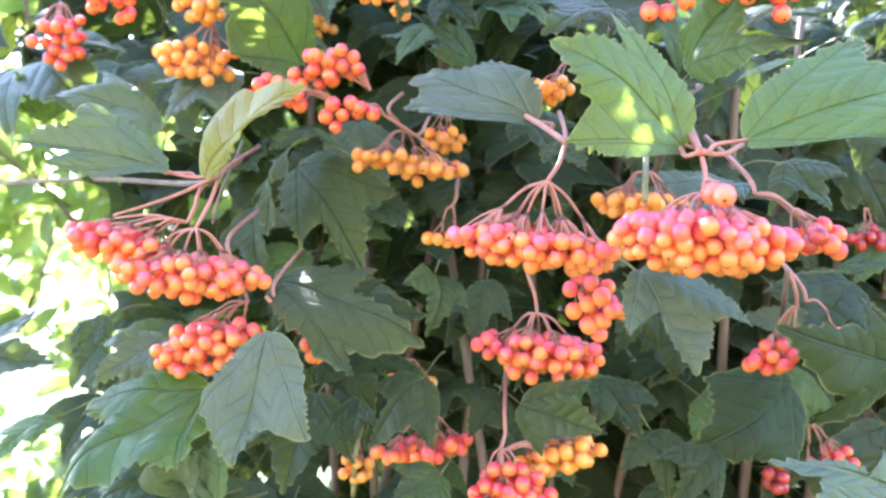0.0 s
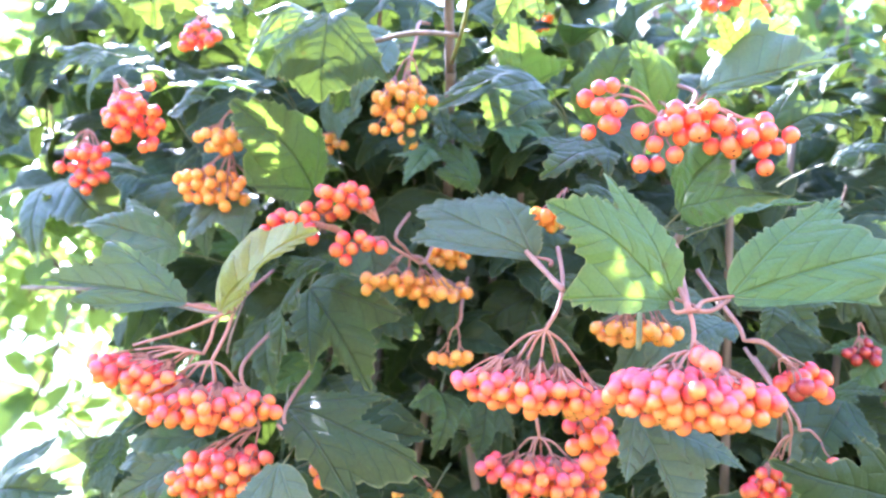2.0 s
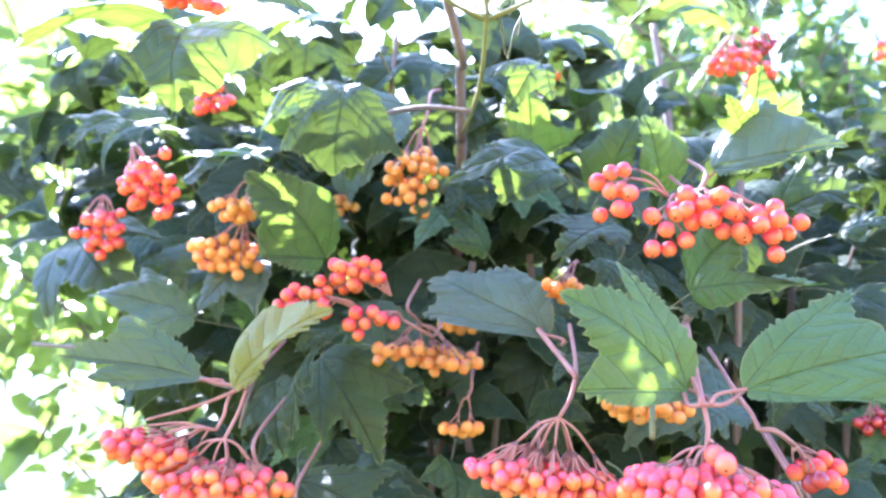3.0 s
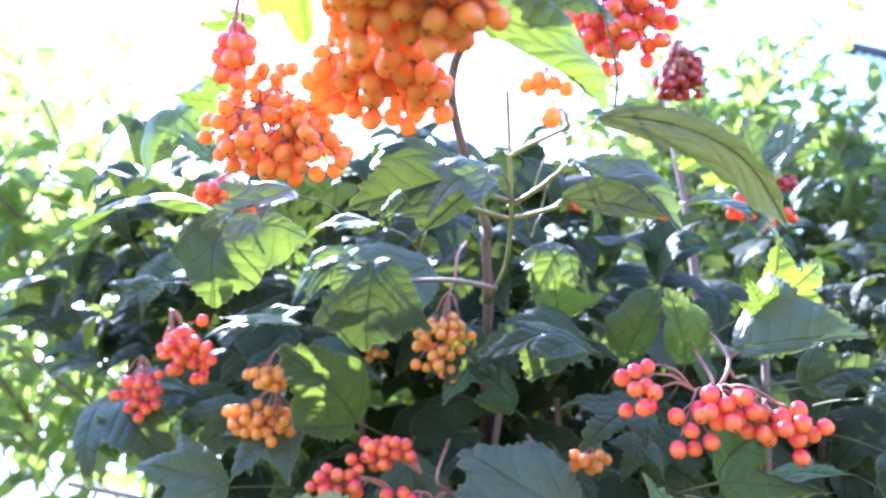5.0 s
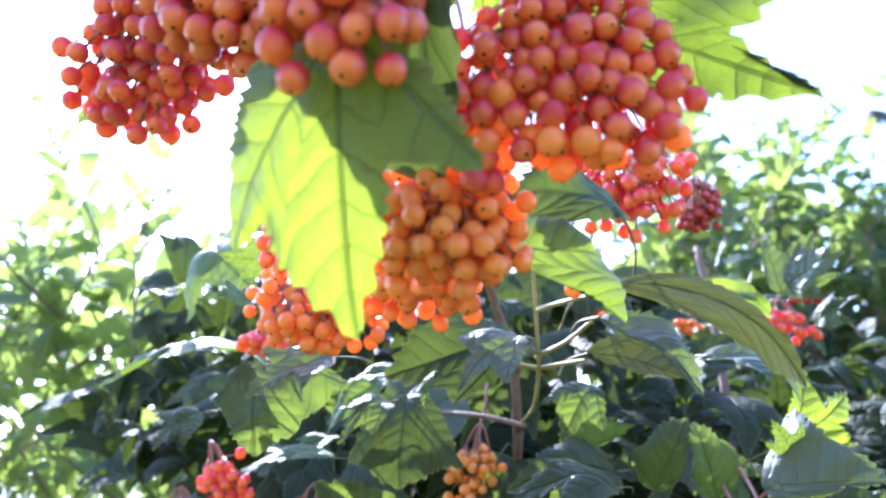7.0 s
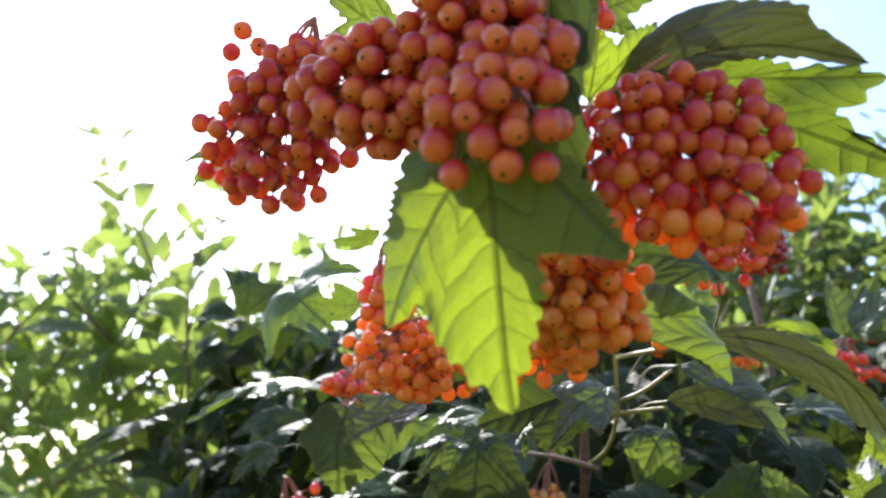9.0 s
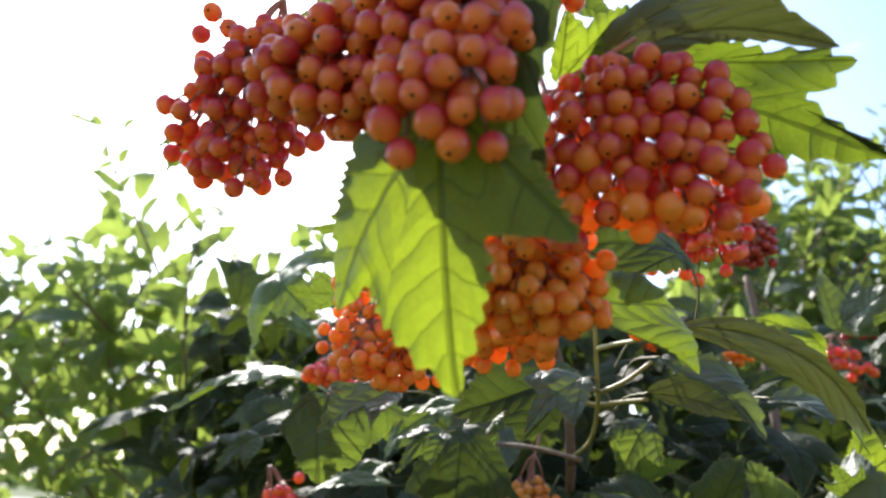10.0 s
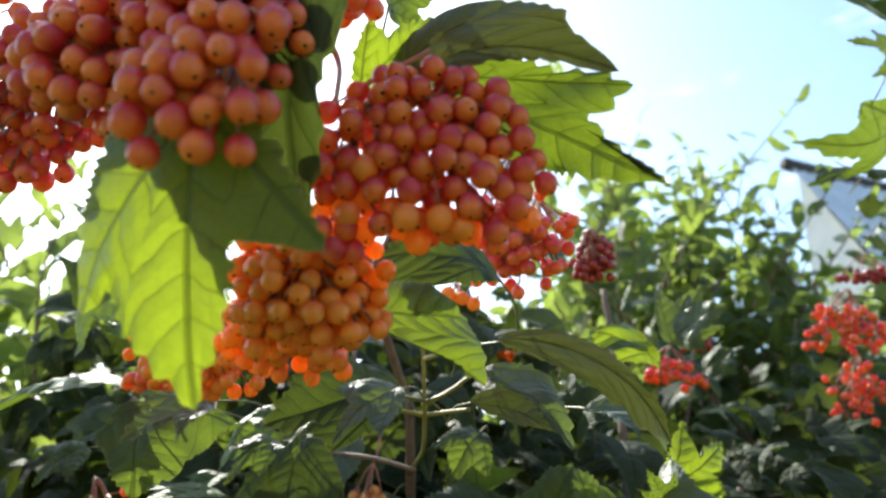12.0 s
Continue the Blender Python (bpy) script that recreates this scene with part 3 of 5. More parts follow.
back_shrub(DAPPLED, 28, 230, (1.4, 1.7, 1.3), (2.9, 2.8, 2.35), HEDGE, length=0.45, size=0.11, width=0.72, spread=0.6)
# Hidden shrub added to block sun from the shrubs in front of it.
back_shrub("dense shrub with leaf colour darkened for shade", 29, 260, (-0.2, 1.75, 0.6), (1.7, 2.3, 1.55), SHADEHEDGE, length=0.5, size=0.10, width=1.0)
back_shrub("low leafy shrub in bright backlight", 25, 150, (-1.6, 0.85, 0.2), (-0.32, 1.8, 0.75), HEDGE, size=0.11, width=1.0)
back_shrub("dense shrub with leaf colour darkened for shade", 26, 320, (0.25, 0.95, 0.3), (1.6, 1.6, 1.5), SHADEHEDGE, length=0.5, size=0.09, width=1.0)


# ---- the house over the hedge ----
ROOFMAT = plain_material("grey_corrugated_sheet", (0.60, 0.61, 0.63), (0.72, 0.73, 0.75), 5.0, rough=0.6, bump_depth=0.002)
DARKTRIM = plain_material("dark_ridge_cap", (0.06, 0.055, 0.05), (0.10, 0.09, 0.085), 20.0)
WALLMAT = plain_material("whitewashed_wall", (0.72, 0.71, 0.68), (0.80, 0.79, 0.76), 6.0, bump_depth=0.004)

TREE = leaf_material("far_tree_leaf", (0.03, 0.06, 0.02), (0.06, 0.10, 0.035), (0.3, 0.42, 0.06), 0.3, veins=False)


def house():
    """Outbuilding under a single slope of corrugated sheet, whose upper edge runs off to the back."""
    ob = thing("outbuilding", "whitewashed outbuilding with a pale corrugated sheet roof", "building", (3.18, 7.0, 0))
    ob.rotation_euler = (0, 0, radians(25))
    L, deep, high, low = 5.0, 1.5, 5.02, 2.7
    V = [(x, y, z) for x in (0.12, L - 0.12) for y, z in ((0.0, 0), (-deep + 0.2, 0), (-deep + 0.2, low + 0.05), (0.0, high - 0.08))]
    child("wall", link_mesh("wall", V, [(0, 1, 2, 3), (7, 6, 5, 4), (1, 5, 6, 2), (4, 0, 3, 7)], [WALLMAT], smooth=False), ob)
    n, m, pitch = int(L / 0.0325), 4, 0.0325
    V, F = [], []
    for side in (0, -0.004):
        for i in range(n + 1):
            for j in range(m):
                s = j / (m - 1)
                V.append((i * pitch, -deep * 1.05 * s, high - (high - low) * 1.05 * s + 0.022 * math.sin(i * math.pi / 2) + side))
    for i in range(n):
        for j in range(m - 1):
            F.append((i * m + j, (i + 1) * m + j, (i + 1) * m + j + 1, i * m + j + 1))
    k = (n + 1) * m
    F += [tuple(k + x for x in reversed(q)) for q in F]
    child("roof", link_mesh("roof", V, F, [ROOFMAT]), ob, label="pale grey corrugated sheets")
    child("ridge_cap", tube_mesh("ridge_cap", [(-0.05, 0, high), (L + 0.05, 0, high)], 0.07, 0.07, DARKTRIM, 8), ob, label="dark edge board")
    return ob


house()
far_rng = np.random.RandomState(8)
woods = thing("woodland", "distant dark line of trees beyond the yard", "trees", (0, 90, 0), kind="stuff")
rows = []
for i in range(1500):
    x = far_rng.uniform(-90, 60)
    top = 2.8 + 0.9 * math.sin(x * 0.21) + 0.7 * math.sin(x * 0.63 + 1)
    b = Vector((x, far_rng.uniform(-6, 6), top * far_rng.rand() ** 0.6))
    d = Vector(far_rng.normal(0, 1, 3)).normalized()
    rows.append(frame_of(b, b + d * far_rng.uniform(1.2, 2.4), (0, -1, 0.5)))
joined_leaves("far_foliage", rows, TREE, woods, n=12, rings=2)


# ---- the shrub: branches, leaves and berry clusters ----
cluster((-0.151, 0.440, 1.519), (-0.193, 0.440, 1.507), (0.0336, 0.0202, 0.0148), 44, ORANGE, seed=11, foot=(-0.147, 0.440, 1.536), lean=12, label='flat cluster of orange berries blushing pink, hanging on pink stalks', radius=0.0045)
cluster((-0.142, 0.430, 1.515), (-0.148, 0.435, 1.489), (0.0478, 0.0287, 0.0176), 90, ORANGE, seed=12, foot=(-0.134, 0.440, 1.546), label='flat cluster of orange berries blushing pink, hanging on pink stalks', radius=0.0043, lean=4)
cluster((-0.119, 0.460, 1.471), (-0.141, 0.450, 1.446), (0.0362, 0.0217, 0.0228), 62, ORANGE, seed=13, foot=(-0.134, 0.450, 1.504), label='flat cluster of orange berries blushing pink, hanging on pink stalks', radius=0.0044, lean=-8)
cluster((-0.092, 0.470, 1.456), (-0.082, 0.470, 1.442), (0.0116, 0.0120, 0.0129), 10, ORANGE, seed=14, foot=(-0.105, 0.450, 1.475), label='flat cluster of orange berries blushing pink, hanging on pink stalks')
cluster((-0.048, 0.480, 1.608), (-0.073, 0.475, 1.622), (0.0279, 0.0168, 0.0172), 18, CORAL, seed=15, label='loose cluster of coral red berries on thin stalks', loose=0.15, lean=-18, radius=0.0046)
cluster((-0.067, 0.475, 1.596), (-0.104, 0.465, 1.601), (0.0244, 0.0146, 0.0125), 12, CORAL, seed=16, label='loose cluster of coral red berries on thin stalks', loose=0.2, lean=10, radius=0.0045)
cluster((-0.038, 0.475, 1.591), (-0.059, 0.465, 1.589), (0.0216, 0.0130, 0.0137), 9, CORAL, seed=17, foot=(-0.019, 0.490, 1.577), label='loose cluster of coral red berries on thin stalks', loose=0.25, lean=-14, radius=0.0046)
cluster((-0.031, 0.530, 1.590), (-0.029, 0.530, 1.567), (0.0437, 0.0262, 0.0164), 38, YELLOW, seed=18, foot=(-0.041, 0.500, 1.597), label='small cluster of yellow-orange berries hanging among dark leaves', lean=3)
cluster((-0.004, 0.600, 1.617), (-0.004, 0.600, 1.598), (0.0222, 0.0133, 0.0136), 20, YELLOW, seed=19, label='small cluster of yellow-orange berries hanging among dark leaves')
cluster((0.004, 0.530, 1.537), (-0.002, 0.530, 1.514), (0.0216, 0.0129, 0.0096), 14, YELLOW, seed=20, foot=(0.006, 0.540, 1.548), label='small cluster of yellow-orange berries hanging among dark leaves')
cluster((0.057, 0.370, 1.539), (0.052, 0.375, 1.507), (0.0429, 0.0257, 0.0139), 105, ORANGE, seed=21, foot=(0.067, 0.380, 1.560), label='flat cluster of orange berries blushing pink, hanging on pink stalks', lean=6, radius=0.0039, rays=8)
cluster((0.123, 0.335, 1.530), (0.122, 0.330, 1.511), (0.0406, 0.0260, 0.0176), 185, ORANGE, seed=22, foot=(0.123, 0.340, 1.550), label='flat cluster of orange berries blushing pink, hanging on pink stalks', lean=4, radius=0.0038, rays=8)
cluster((0.120, 0.325, 1.529), (0.122, 0.310, 1.528), (0.0064, 0.0120, 0.0063), 4, BLUSH, seed=23, label='flat cluster of orange berries blushing pink, hanging on pink stalks', radius=0.005)
cluster((0.162, 0.380, 1.535), (0.195, 0.385, 1.513), (0.0176, 0.0120, 0.0106), 20, CORAL, seed=24, foot=(0.156, 0.385, 1.547), label='loose cluster of coral red berries on thin stalks', lean=10)
cluster((0.128, 0.480, 1.557), (0.128, 0.480, 1.539), (0.0331, 0.0198, 0.0131), 30, YELLOW, seed=25, label='small cluster of yellow-orange berries hanging among dark leaves')
cluster((0.074, 0.410, 1.504), (0.088, 0.410, 1.479), (0.0211, 0.0127, 0.0219), 34, ORANGE, seed=26, label='flat cluster of orange berries blushing pink, hanging on pink stalks', lean=40, radius=0.0048)
cluster((0.062, 0.485, 1.466), (0.065, 0.490, 1.441), (0.0443, 0.0266, 0.0224), 70, ORANGE, seed=27, foot=(0.054, 0.480, 1.489), label='flat cluster of orange berries blushing pink, hanging on pink stalks', lean=4, radius=0.0045)
cluster((-0.007, 0.500, 1.394), (-0.011, 0.500, 1.373), (0.0376, 0.0226, 0.0136), 34, ORANGE, seed=28, label='flat cluster of orange berries blushing pink, hanging on pink stalks', lean=-8, radius=0.0045)
cluster((0.039, 0.460, 1.384), (0.046, 0.450, 1.361), (0.0270, 0.0162, 0.0194), 36, CORAL, seed=29, foot=(0.041, 0.470, 1.399), label='flat cluster of orange berries blushing pink, hanging on pink stalks')
cluster((0.041, 0.470, 1.380), (0.078, 0.480, 1.378), (0.0301, 0.0181, 0.0133), 30, YELLOW, seed=30, label='small cluster of yellow-orange berries hanging among dark leaves', lean=-12, radius=0.0047)
cluster((0.218, 0.465, 1.475), (0.206, 0.470, 1.442), (0.0188, 0.0120, 0.0118), 18, CORAL, seed=31, foot=(0.206, 0.450, 1.496), label='loose cluster of coral red berries on thin stalks')
cluster((0.221, 0.460, 1.478), (0.240, 0.455, 1.459), (0.0054, 0.0120, 0.0050), 1, ORANGE, seed=32, foot=(0.216, 0.460, 1.489), label='loose cluster of coral red berries on thin stalks', radius=0.0052)
cluster((0.257, 0.550, 1.378), (0.239, 0.550, 1.346), (0.0111, 0.0120, 0.0148), 7, RED, seed=33, label='cluster of dark red berries hanging among leaves')
cluster((0.274, 0.580, 1.381), (0.288, 0.580, 1.355), (0.0266, 0.0159, 0.0132), 10, CORAL, seed=34, label='loose cluster of coral red berries on thin stalks')
cluster((0.324, 0.600, 1.545), (0.333, 0.600, 1.522), (0.0220, 0.0132, 0.0121), 16, RED, seed=35, label='cluster of dark red berries hanging among leaves')
cluster((-0.074, 0.600, 1.358), (-0.071, 0.600, 1.335), (0.0181, 0.0120, 0.0185), 9, YELLOW, seed=36, label='small cluster of yellow-orange berries hanging among dark leaves')
cluster((-0.028, 0.560, 1.423), (-0.026, 0.560, 1.409), (0.0211, 0.0126, 0.0074), 8, YELLOW, seed=37, label='small cluster of yellow-orange berries hanging among dark leaves')
cluster((0.127, 0.420, 1.667), (0.086, 0.405, 1.665), (0.0230, 0.0138, 0.0241), 14, CORAL, seed=38, foot=(0.143, 0.430, 1.669), label='loose cluster of coral red berries on thin stalks', loose=0.5, radius=0.005, lean=8)
cluster((0.132, 0.420, 1.668), (0.119, 0.395, 1.642), (0.0153, 0.0120, 0.0173), 8, CORAL, seed=39, label='loose cluster of coral red berries on thin stalks', loose=0.4, radius=0.005, lean=-10)
cluster((0.140, 0.420, 1.668), (0.148, 0.395, 1.657), (0.0270, 0.0162, 0.0195), 19, CORAL, seed=40, foot=(0.156, 0.440, 1.685), label='loose cluster of coral red berries on thin stalks', loose=0.35, lean=12, radius=0.0051)
cluster((0.149, 0.420, 1.670), (0.177, 0.390, 1.642), (0.0218, 0.0131, 0.0178), 14, CORAL, seed=41, label='loose cluster of coral red berries on thin stalks', loose=0.35, lean=30, radius=0.0051)
cluster((-0.035, 0.540, 1.745), (-0.043, 0.535, 1.703), (0.0295, 0.0177, 0.0343), 40, YELLOW, seed=42, foot=(-0.032, 0.550, 1.774), label='small cluster of yellow-orange berries hanging among dark leaves', lean=-40, radius=0.0044)
cluster((-0.164, 0.520, 1.696), (-0.176, 0.520, 1.677), (0.0219, 0.0132, 0.0151), 16, YELLOW, seed=43, label='small cluster of yellow-orange berries hanging among dark leaves', lean=10)
cluster((-0.170, 0.530, 1.665), (-0.179, 0.530, 1.643), (0.0389, 0.0234, 0.0204), 30, YELLOW, seed=44, label='small cluster of yellow-orange berries hanging among dark leaves', lean=10)
cluster((-0.269, 0.540, 1.729), (-0.247, 0.530, 1.695), (0.0303, 0.0182, 0.0285), 34, CORAL, seed=45, label='loose cluster of coral red berries on thin stalks', lean=35)
cluster((-0.300, 0.560, 1.691), (-0.294, 0.550, 1.658), (0.0235, 0.0141, 0.0255), 24, CORAL, seed=46, label='loose cluster of coral red berries on thin stalks', lean=45)
cluster((-0.233, 0.620, 1.810), (-0.234, 0.620, 1.790), (0.0214, 0.0128, 0.0154), 14, CORAL, seed=47, label='loose cluster of coral red berries on thin stalks')
cluster((0.085, 0.530, 1.639), (0.074, 0.520, 1.620), (0.0232, 0.0139, 0.0124), 12, YELLOW, seed=48, label='small cluster of yellow-orange berries hanging among dark leaves', lean=-8)
cluster((0.252, 0.680, 1.876), (0.255, 0.680, 1.847), (0.0367, 0.0220, 0.0197), 22, CORAL, seed=49, label='loose cluster of coral red berries on thin stalks', radius=0.005)
cluster((-0.123, 0.660, 1.720), (-0.126, 0.660, 1.705), (0.0253, 0.0152, 0.0120), 6, YELLOW, seed=50, label='small cluster of yellow-orange berries hanging among dark leaves')
cluster((-0.105, 0.290, 1.811), (-0.105, 0.290, 1.794), (0.0432, 0.0350, 0.0323), 110, AMBER, seed=51, label='dense cluster of orange and red berries lit from behind', lean=10, radius=0.0042)
cluster((-0.036, 0.190, 1.801), (-0.033, 0.205, 1.781), (0.0313, 0.0300, 0.0197), 78, AMBER, seed=52, label='dense cluster of orange and red berries lit from behind', lean=10, radius=0.0042, nod=0.2)
cluster((-0.112, 0.250, 1.847), (-0.118, 0.260, 1.825), (0.0131, 0.0120, 0.0235), 20, ORANGE, seed=53, label='dense cluster of orange and red berries lit from behind', radius=0.0046)
cluster((-0.0170, 0.1500, 1.8110), (-0.0130, 0.1500, 1.7880), (0.0330, 0.0260, 0.0300), 150, AMBER, seed=54, label='dense cluster of orange and red berries lit from behind', radius=0.0039, lean=-6, nod=0.2)
cluster((0.0040, 0.1300, 1.8530), (0.0280, 0.1280, 1.8300), (0.0455, 0.0160, 0.0380), 170, AMBER, seed=55, foot=(-0.006, 0.130, 1.853), nod=0.26, crown=CRIMSON, label='dense cluster of orange and red berries lit from behind', radius=0.0047, lean=6, rays=9, loose=0.05)
cluster((-0.0590, 0.1300, 1.8810), (-0.083, 0.108, 1.856), (0.0322, 0.0200, 0.0259), 72, CRIMSON, seed=56, nod=0.26, label='dense cluster of orange and red berries lit from behind', radius=0.005, rays=9, lean=14)
cluster((-0.0490, 0.1410, 1.9020), (-0.0430, 0.1060, 1.8680), (0.0360, 0.0300, 0.0440), 125, CRIMSON, seed=57, nod=0.26, label='dense cluster of orange and red berries lit from behind', radius=0.005, rays=9, lean=6)
cluster((-0.048, 0.090, 1.843), (-0.045, 0.072, 1.805), (0.0052, 0.0120, 0.0052), 1, CRIMSON, seed=58, nod=0.26, label='single red and orange berry hanging below its cluster', radius=0.005)
cluster((-0.0420, 0.1150, 1.8800), (-0.0300, 0.0680, 1.8280), (0.0280, 0.0120, 0.0280), 42, CRIMSON, seed=59, nod=0.26, label='dense cluster of orange and red berries lit from behind', radius=0.005, lean=10, loose=0.1)
cluster((-0.1270, 0.1551, 1.9262), (-0.1388, 0.1551, 1.8686), (0.0392, 0.0229, 0.0454), 120, CRIMSON, seed=60, nod=0.26, label='dense cluster of orange and red berries lit from behind', radius=0.0044, lean=25)
cluster((-0.1352, 0.1551, 1.8969), (-0.1617, 0.1596, 1.9198), (0.0193, 0.0116, 0.0160), 9, CRIMSON, seed=61, nod=0.26, label='loose cluster of coral red berries on thin stalks', radius=0.0045, loose=0.6)
cluster((0.069, 0.330, 1.929), (0.074, 0.330, 1.870), (0.0422, 0.0300, 0.0425), 84, CORAL, seed=62, label='loose cluster of coral red berries on thin stalks', radius=0.0043, lean=25)
cluster((0.144, 0.500, 1.940), (0.154, 0.540, 1.926), (0.0216, 0.0200, 0.0254), 60, RED, seed=63, label='cluster of dark red berries hanging among leaves', radius=0.0042)
cluster((0.000, 0.140, 1.936), (-0.000, 0.140, 1.908), (0.0095, 0.0120, 0.0137), 8, CORAL, seed=64, label='loose cluster of coral red berries on thin stalks', radius=0.0048)
cluster((-0.155, 0.400, 1.806), (-0.166, 0.400, 1.789), (0.0277, 0.0166, 0.0138), 16, CORAL, seed=65, label='loose cluster of coral red berries on thin stalks', lean=15)
cluster((-0.191, 0.450, 1.770), (-0.192, 0.450, 1.759), (0.0083, 0.0120, 0.0077), 5, YELLOW, seed=66, label='small cluster of yellow-orange berries hanging among dark leaves')
cluster((0.297, 0.750, 1.925), (0.297, 0.750, 1.900), (0.0261, 0.0157, 0.0185), 14, RED, seed=67, label='cluster of dark red berries hanging among leaves')
cluster((0.504, 0.800, 1.978), (0.492, 0.800, 1.927), (0.0526, 0.0400, 0.0391), 60, CORAL, seed=68, label='cluster of dark red berries hanging among leaves', radius=0.005)
cluster((0.525, 0.840, 1.902), (0.518, 0.840, 1.854), (0.0552, 0.0400, 0.0414), 40, CORAL, seed=69, label='cluster of dark red berries hanging among leaves', radius=0.005)
cluster((0.583, 0.900, 2.055), (0.583, 0.900, 2.029), (0.0501, 0.0300, 0.0173), 24, RED, seed=70, label='cluster of dark red berries hanging among leaves', radius=0.005)
cluster((0.553, 0.750, 2.199), (0.545, 0.750, 2.169), (0.0210, 0.0126, 0.0164), 7, CORAL, seed=71, label='loose cluster of coral red berries on thin stalks')
cluster((-0.012, 0.150, 1.926), (-0.012, 0.150, 1.910), (0.0089, 0.0120, 0.0089), 9, CORAL, seed=72, label='loose cluster of coral red berries on thin stalks', radius=0.0048)
cluster((0.040, 0.340, 1.850), (0.037, 0.340, 1.836), (0.0175, 0.0120, 0.0105), 10, YELLOW, seed=73, label='small cluster of yellow-orange berries hanging among dark leaves')
cluster((0.046, 0.310, 1.799), (0.035, 0.300, 1.801), (0.0064, 0.0120, 0.0068), 1, YELLOW, seed=74, label='single yellow-orange berry on a green stalk', radius=0.0052)
child("branch", tube_mesh("branch", [(-0.005, 0.560, 1.739), (-0.006, 0.530, 1.789), (-0.004, 0.500, 1.789), (-0.026, 0.420, 1.865), (-0.001, 0.330, 1.884), (0.017, 0.240, 1.911)], 0.0042, 0.0028, BARK, knots=0.12), shrub, SHIFT)
child("branch", tube_mesh("branch", [(-0.019, 0.850, 1.361), (-0.017, 0.780, 1.612), (-0.005, 0.560, 1.739)], 0.006, 0.0042, BARK, knots=0.12), shrub, SHIFT)
child("branch", tube_mesh("branch", [(-0.004, 0.556, 1.744), (0.010, 0.470, 1.752), (0.015, 0.400, 1.768), (0.015, 0.380, 1.789), (0.013, 0.360, 1.841)], 0.0017, 0.0012, YSTALK, knots=0.12), shrub, SHIFT)
child("branch", tube_mesh("branch", [(-0.446, 0.720, 1.567), (-0.299, 0.620, 1.562), (-0.167, 0.480, 1.546), (-0.133, 0.440, 1.546)], 0.0022, 0.0016, BARK, knots=0.12), shrub, SHIFT)
child("branch", tube_mesh("branch", [(-0.133, 0.440, 1.547), (-0.164, 0.445, 1.534), (-0.201, 0.450, 1.523)], 0.0013, 0.0009, STALK, knots=0.12), shrub, SHIFT)
child("branch", tube_mesh("branch", [(-0.133, 0.440, 1.548), (-0.151, 0.450, 1.547), (-0.167, 0.450, 1.550)], 0.0014, 0.0011, STALK, knots=0.12), shrub, SHIFT)
child("branch", tube_mesh("branch", [(-0.141, 0.455, 1.519), (-0.138, 0.455, 1.533), (-0.137, 0.500, 1.577)], 0.0008, 0.001, BARK, knots=0.12), shrub, SHIFT)
child("branch", tube_mesh("branch", [(0.143, 0.450, 1.593), (0.130, 0.380, 1.566), (0.123, 0.340, 1.550)], 0.0022, 0.0018, STALK, knots=0.12), shrub, SHIFT)
child("branch", tube_mesh("branch", [(0.123, 0.340, 1.550), (0.118, 0.345, 1.549), (0.118, 0.355, 1.554)], 0.0012, 0.0011, STALK, knots=0.12), shrub, SHIFT)
child("branch", tube_mesh("branch", [(0.123, 0.340, 1.550), (0.135, 0.345, 1.550), (0.147, 0.355, 1.556)], 0.0012, 0.0011, STALK, knots=0.12), shrub, SHIFT)
child("branch", tube_mesh("branch", [(0.105, 0.370, 1.530), (0.116, 0.420, 1.564)], 0.0015, 0.0015, GSTALK, knots=0.12), shrub, SHIFT)
child("branch", tube_mesh("branch", [(0.067, 0.380, 1.560), (0.053, 0.440, 1.583), (0.028, 0.600, 1.631)], 0.0015, 0.0018, STALK, knots=0.12), shrub, SHIFT)
child("branch", tube_mesh("branch", [(0.206, 0.450, 1.496), (0.223, 0.500, 1.466)], 0.0016, 0.0016, BARK, knots=0.12), shrub, SHIFT)
child("branch", tube_mesh("branch", [(0.160, 0.470, 1.611), (0.143, 0.450, 1.593), (0.158, 0.600, 1.560)], 0.0022, 0.003, BARK, knots=0.12), shrub, SHIFT)
child("branch", tube_mesh("branch", [(-0.105, 0.450, 1.475), (-0.089, 0.470, 1.451)], 0.0012, 0.001, STALK, knots=0.12), shrub, SHIFT)
child("branch", tube_mesh("branch", [(-0.073, 0.600, 1.309), (-0.071, 0.600, 1.345), (-0.066, 0.620, 1.386)], 0.002, 0.002, GSTALK, knots=0.12), shrub, SHIFT)
child("branch", tube_mesh("branch", [(-0.068, 0.620, 1.857), (-0.069, 0.600, 1.787), (-0.060, 0.580, 1.750)], 0.002, 0.0018, BARK, knots=0.12), shrub, SHIFT)
child("branch", tube_mesh("branch", [(0.242, 1.000, 2.026), (0.248, 0.950, 1.887), (0.236, 0.850, 1.686)], 0.0045, 0.006, BARK, knots=0.12), shrub, SHIFT)
child("branch", tube_mesh("branch", [(-0.019, 0.160, 1.905), (-0.014, 0.170, 1.897), (-0.006, 0.130, 1.853)], 0.0016, 0.0014, STALK, knots=0.12), shrub, SHIFT)
child("branch", tube_mesh("branch", [(-0.006, 0.130, 1.853), (0.004, 0.140, 1.869), (0.028, 0.140, 1.884)], 0.0012, 0.001, STALK, knots=0.12), shrub, SHIFT)
child("branch", tube_mesh("branch", [(0.014, 0.390, 1.777), (0.032, 0.370, 1.783), (0.048, 0.360, 1.794)], 0.0017, 0.0012, YSTALK, knots=0.12), shrub, SHIFT)
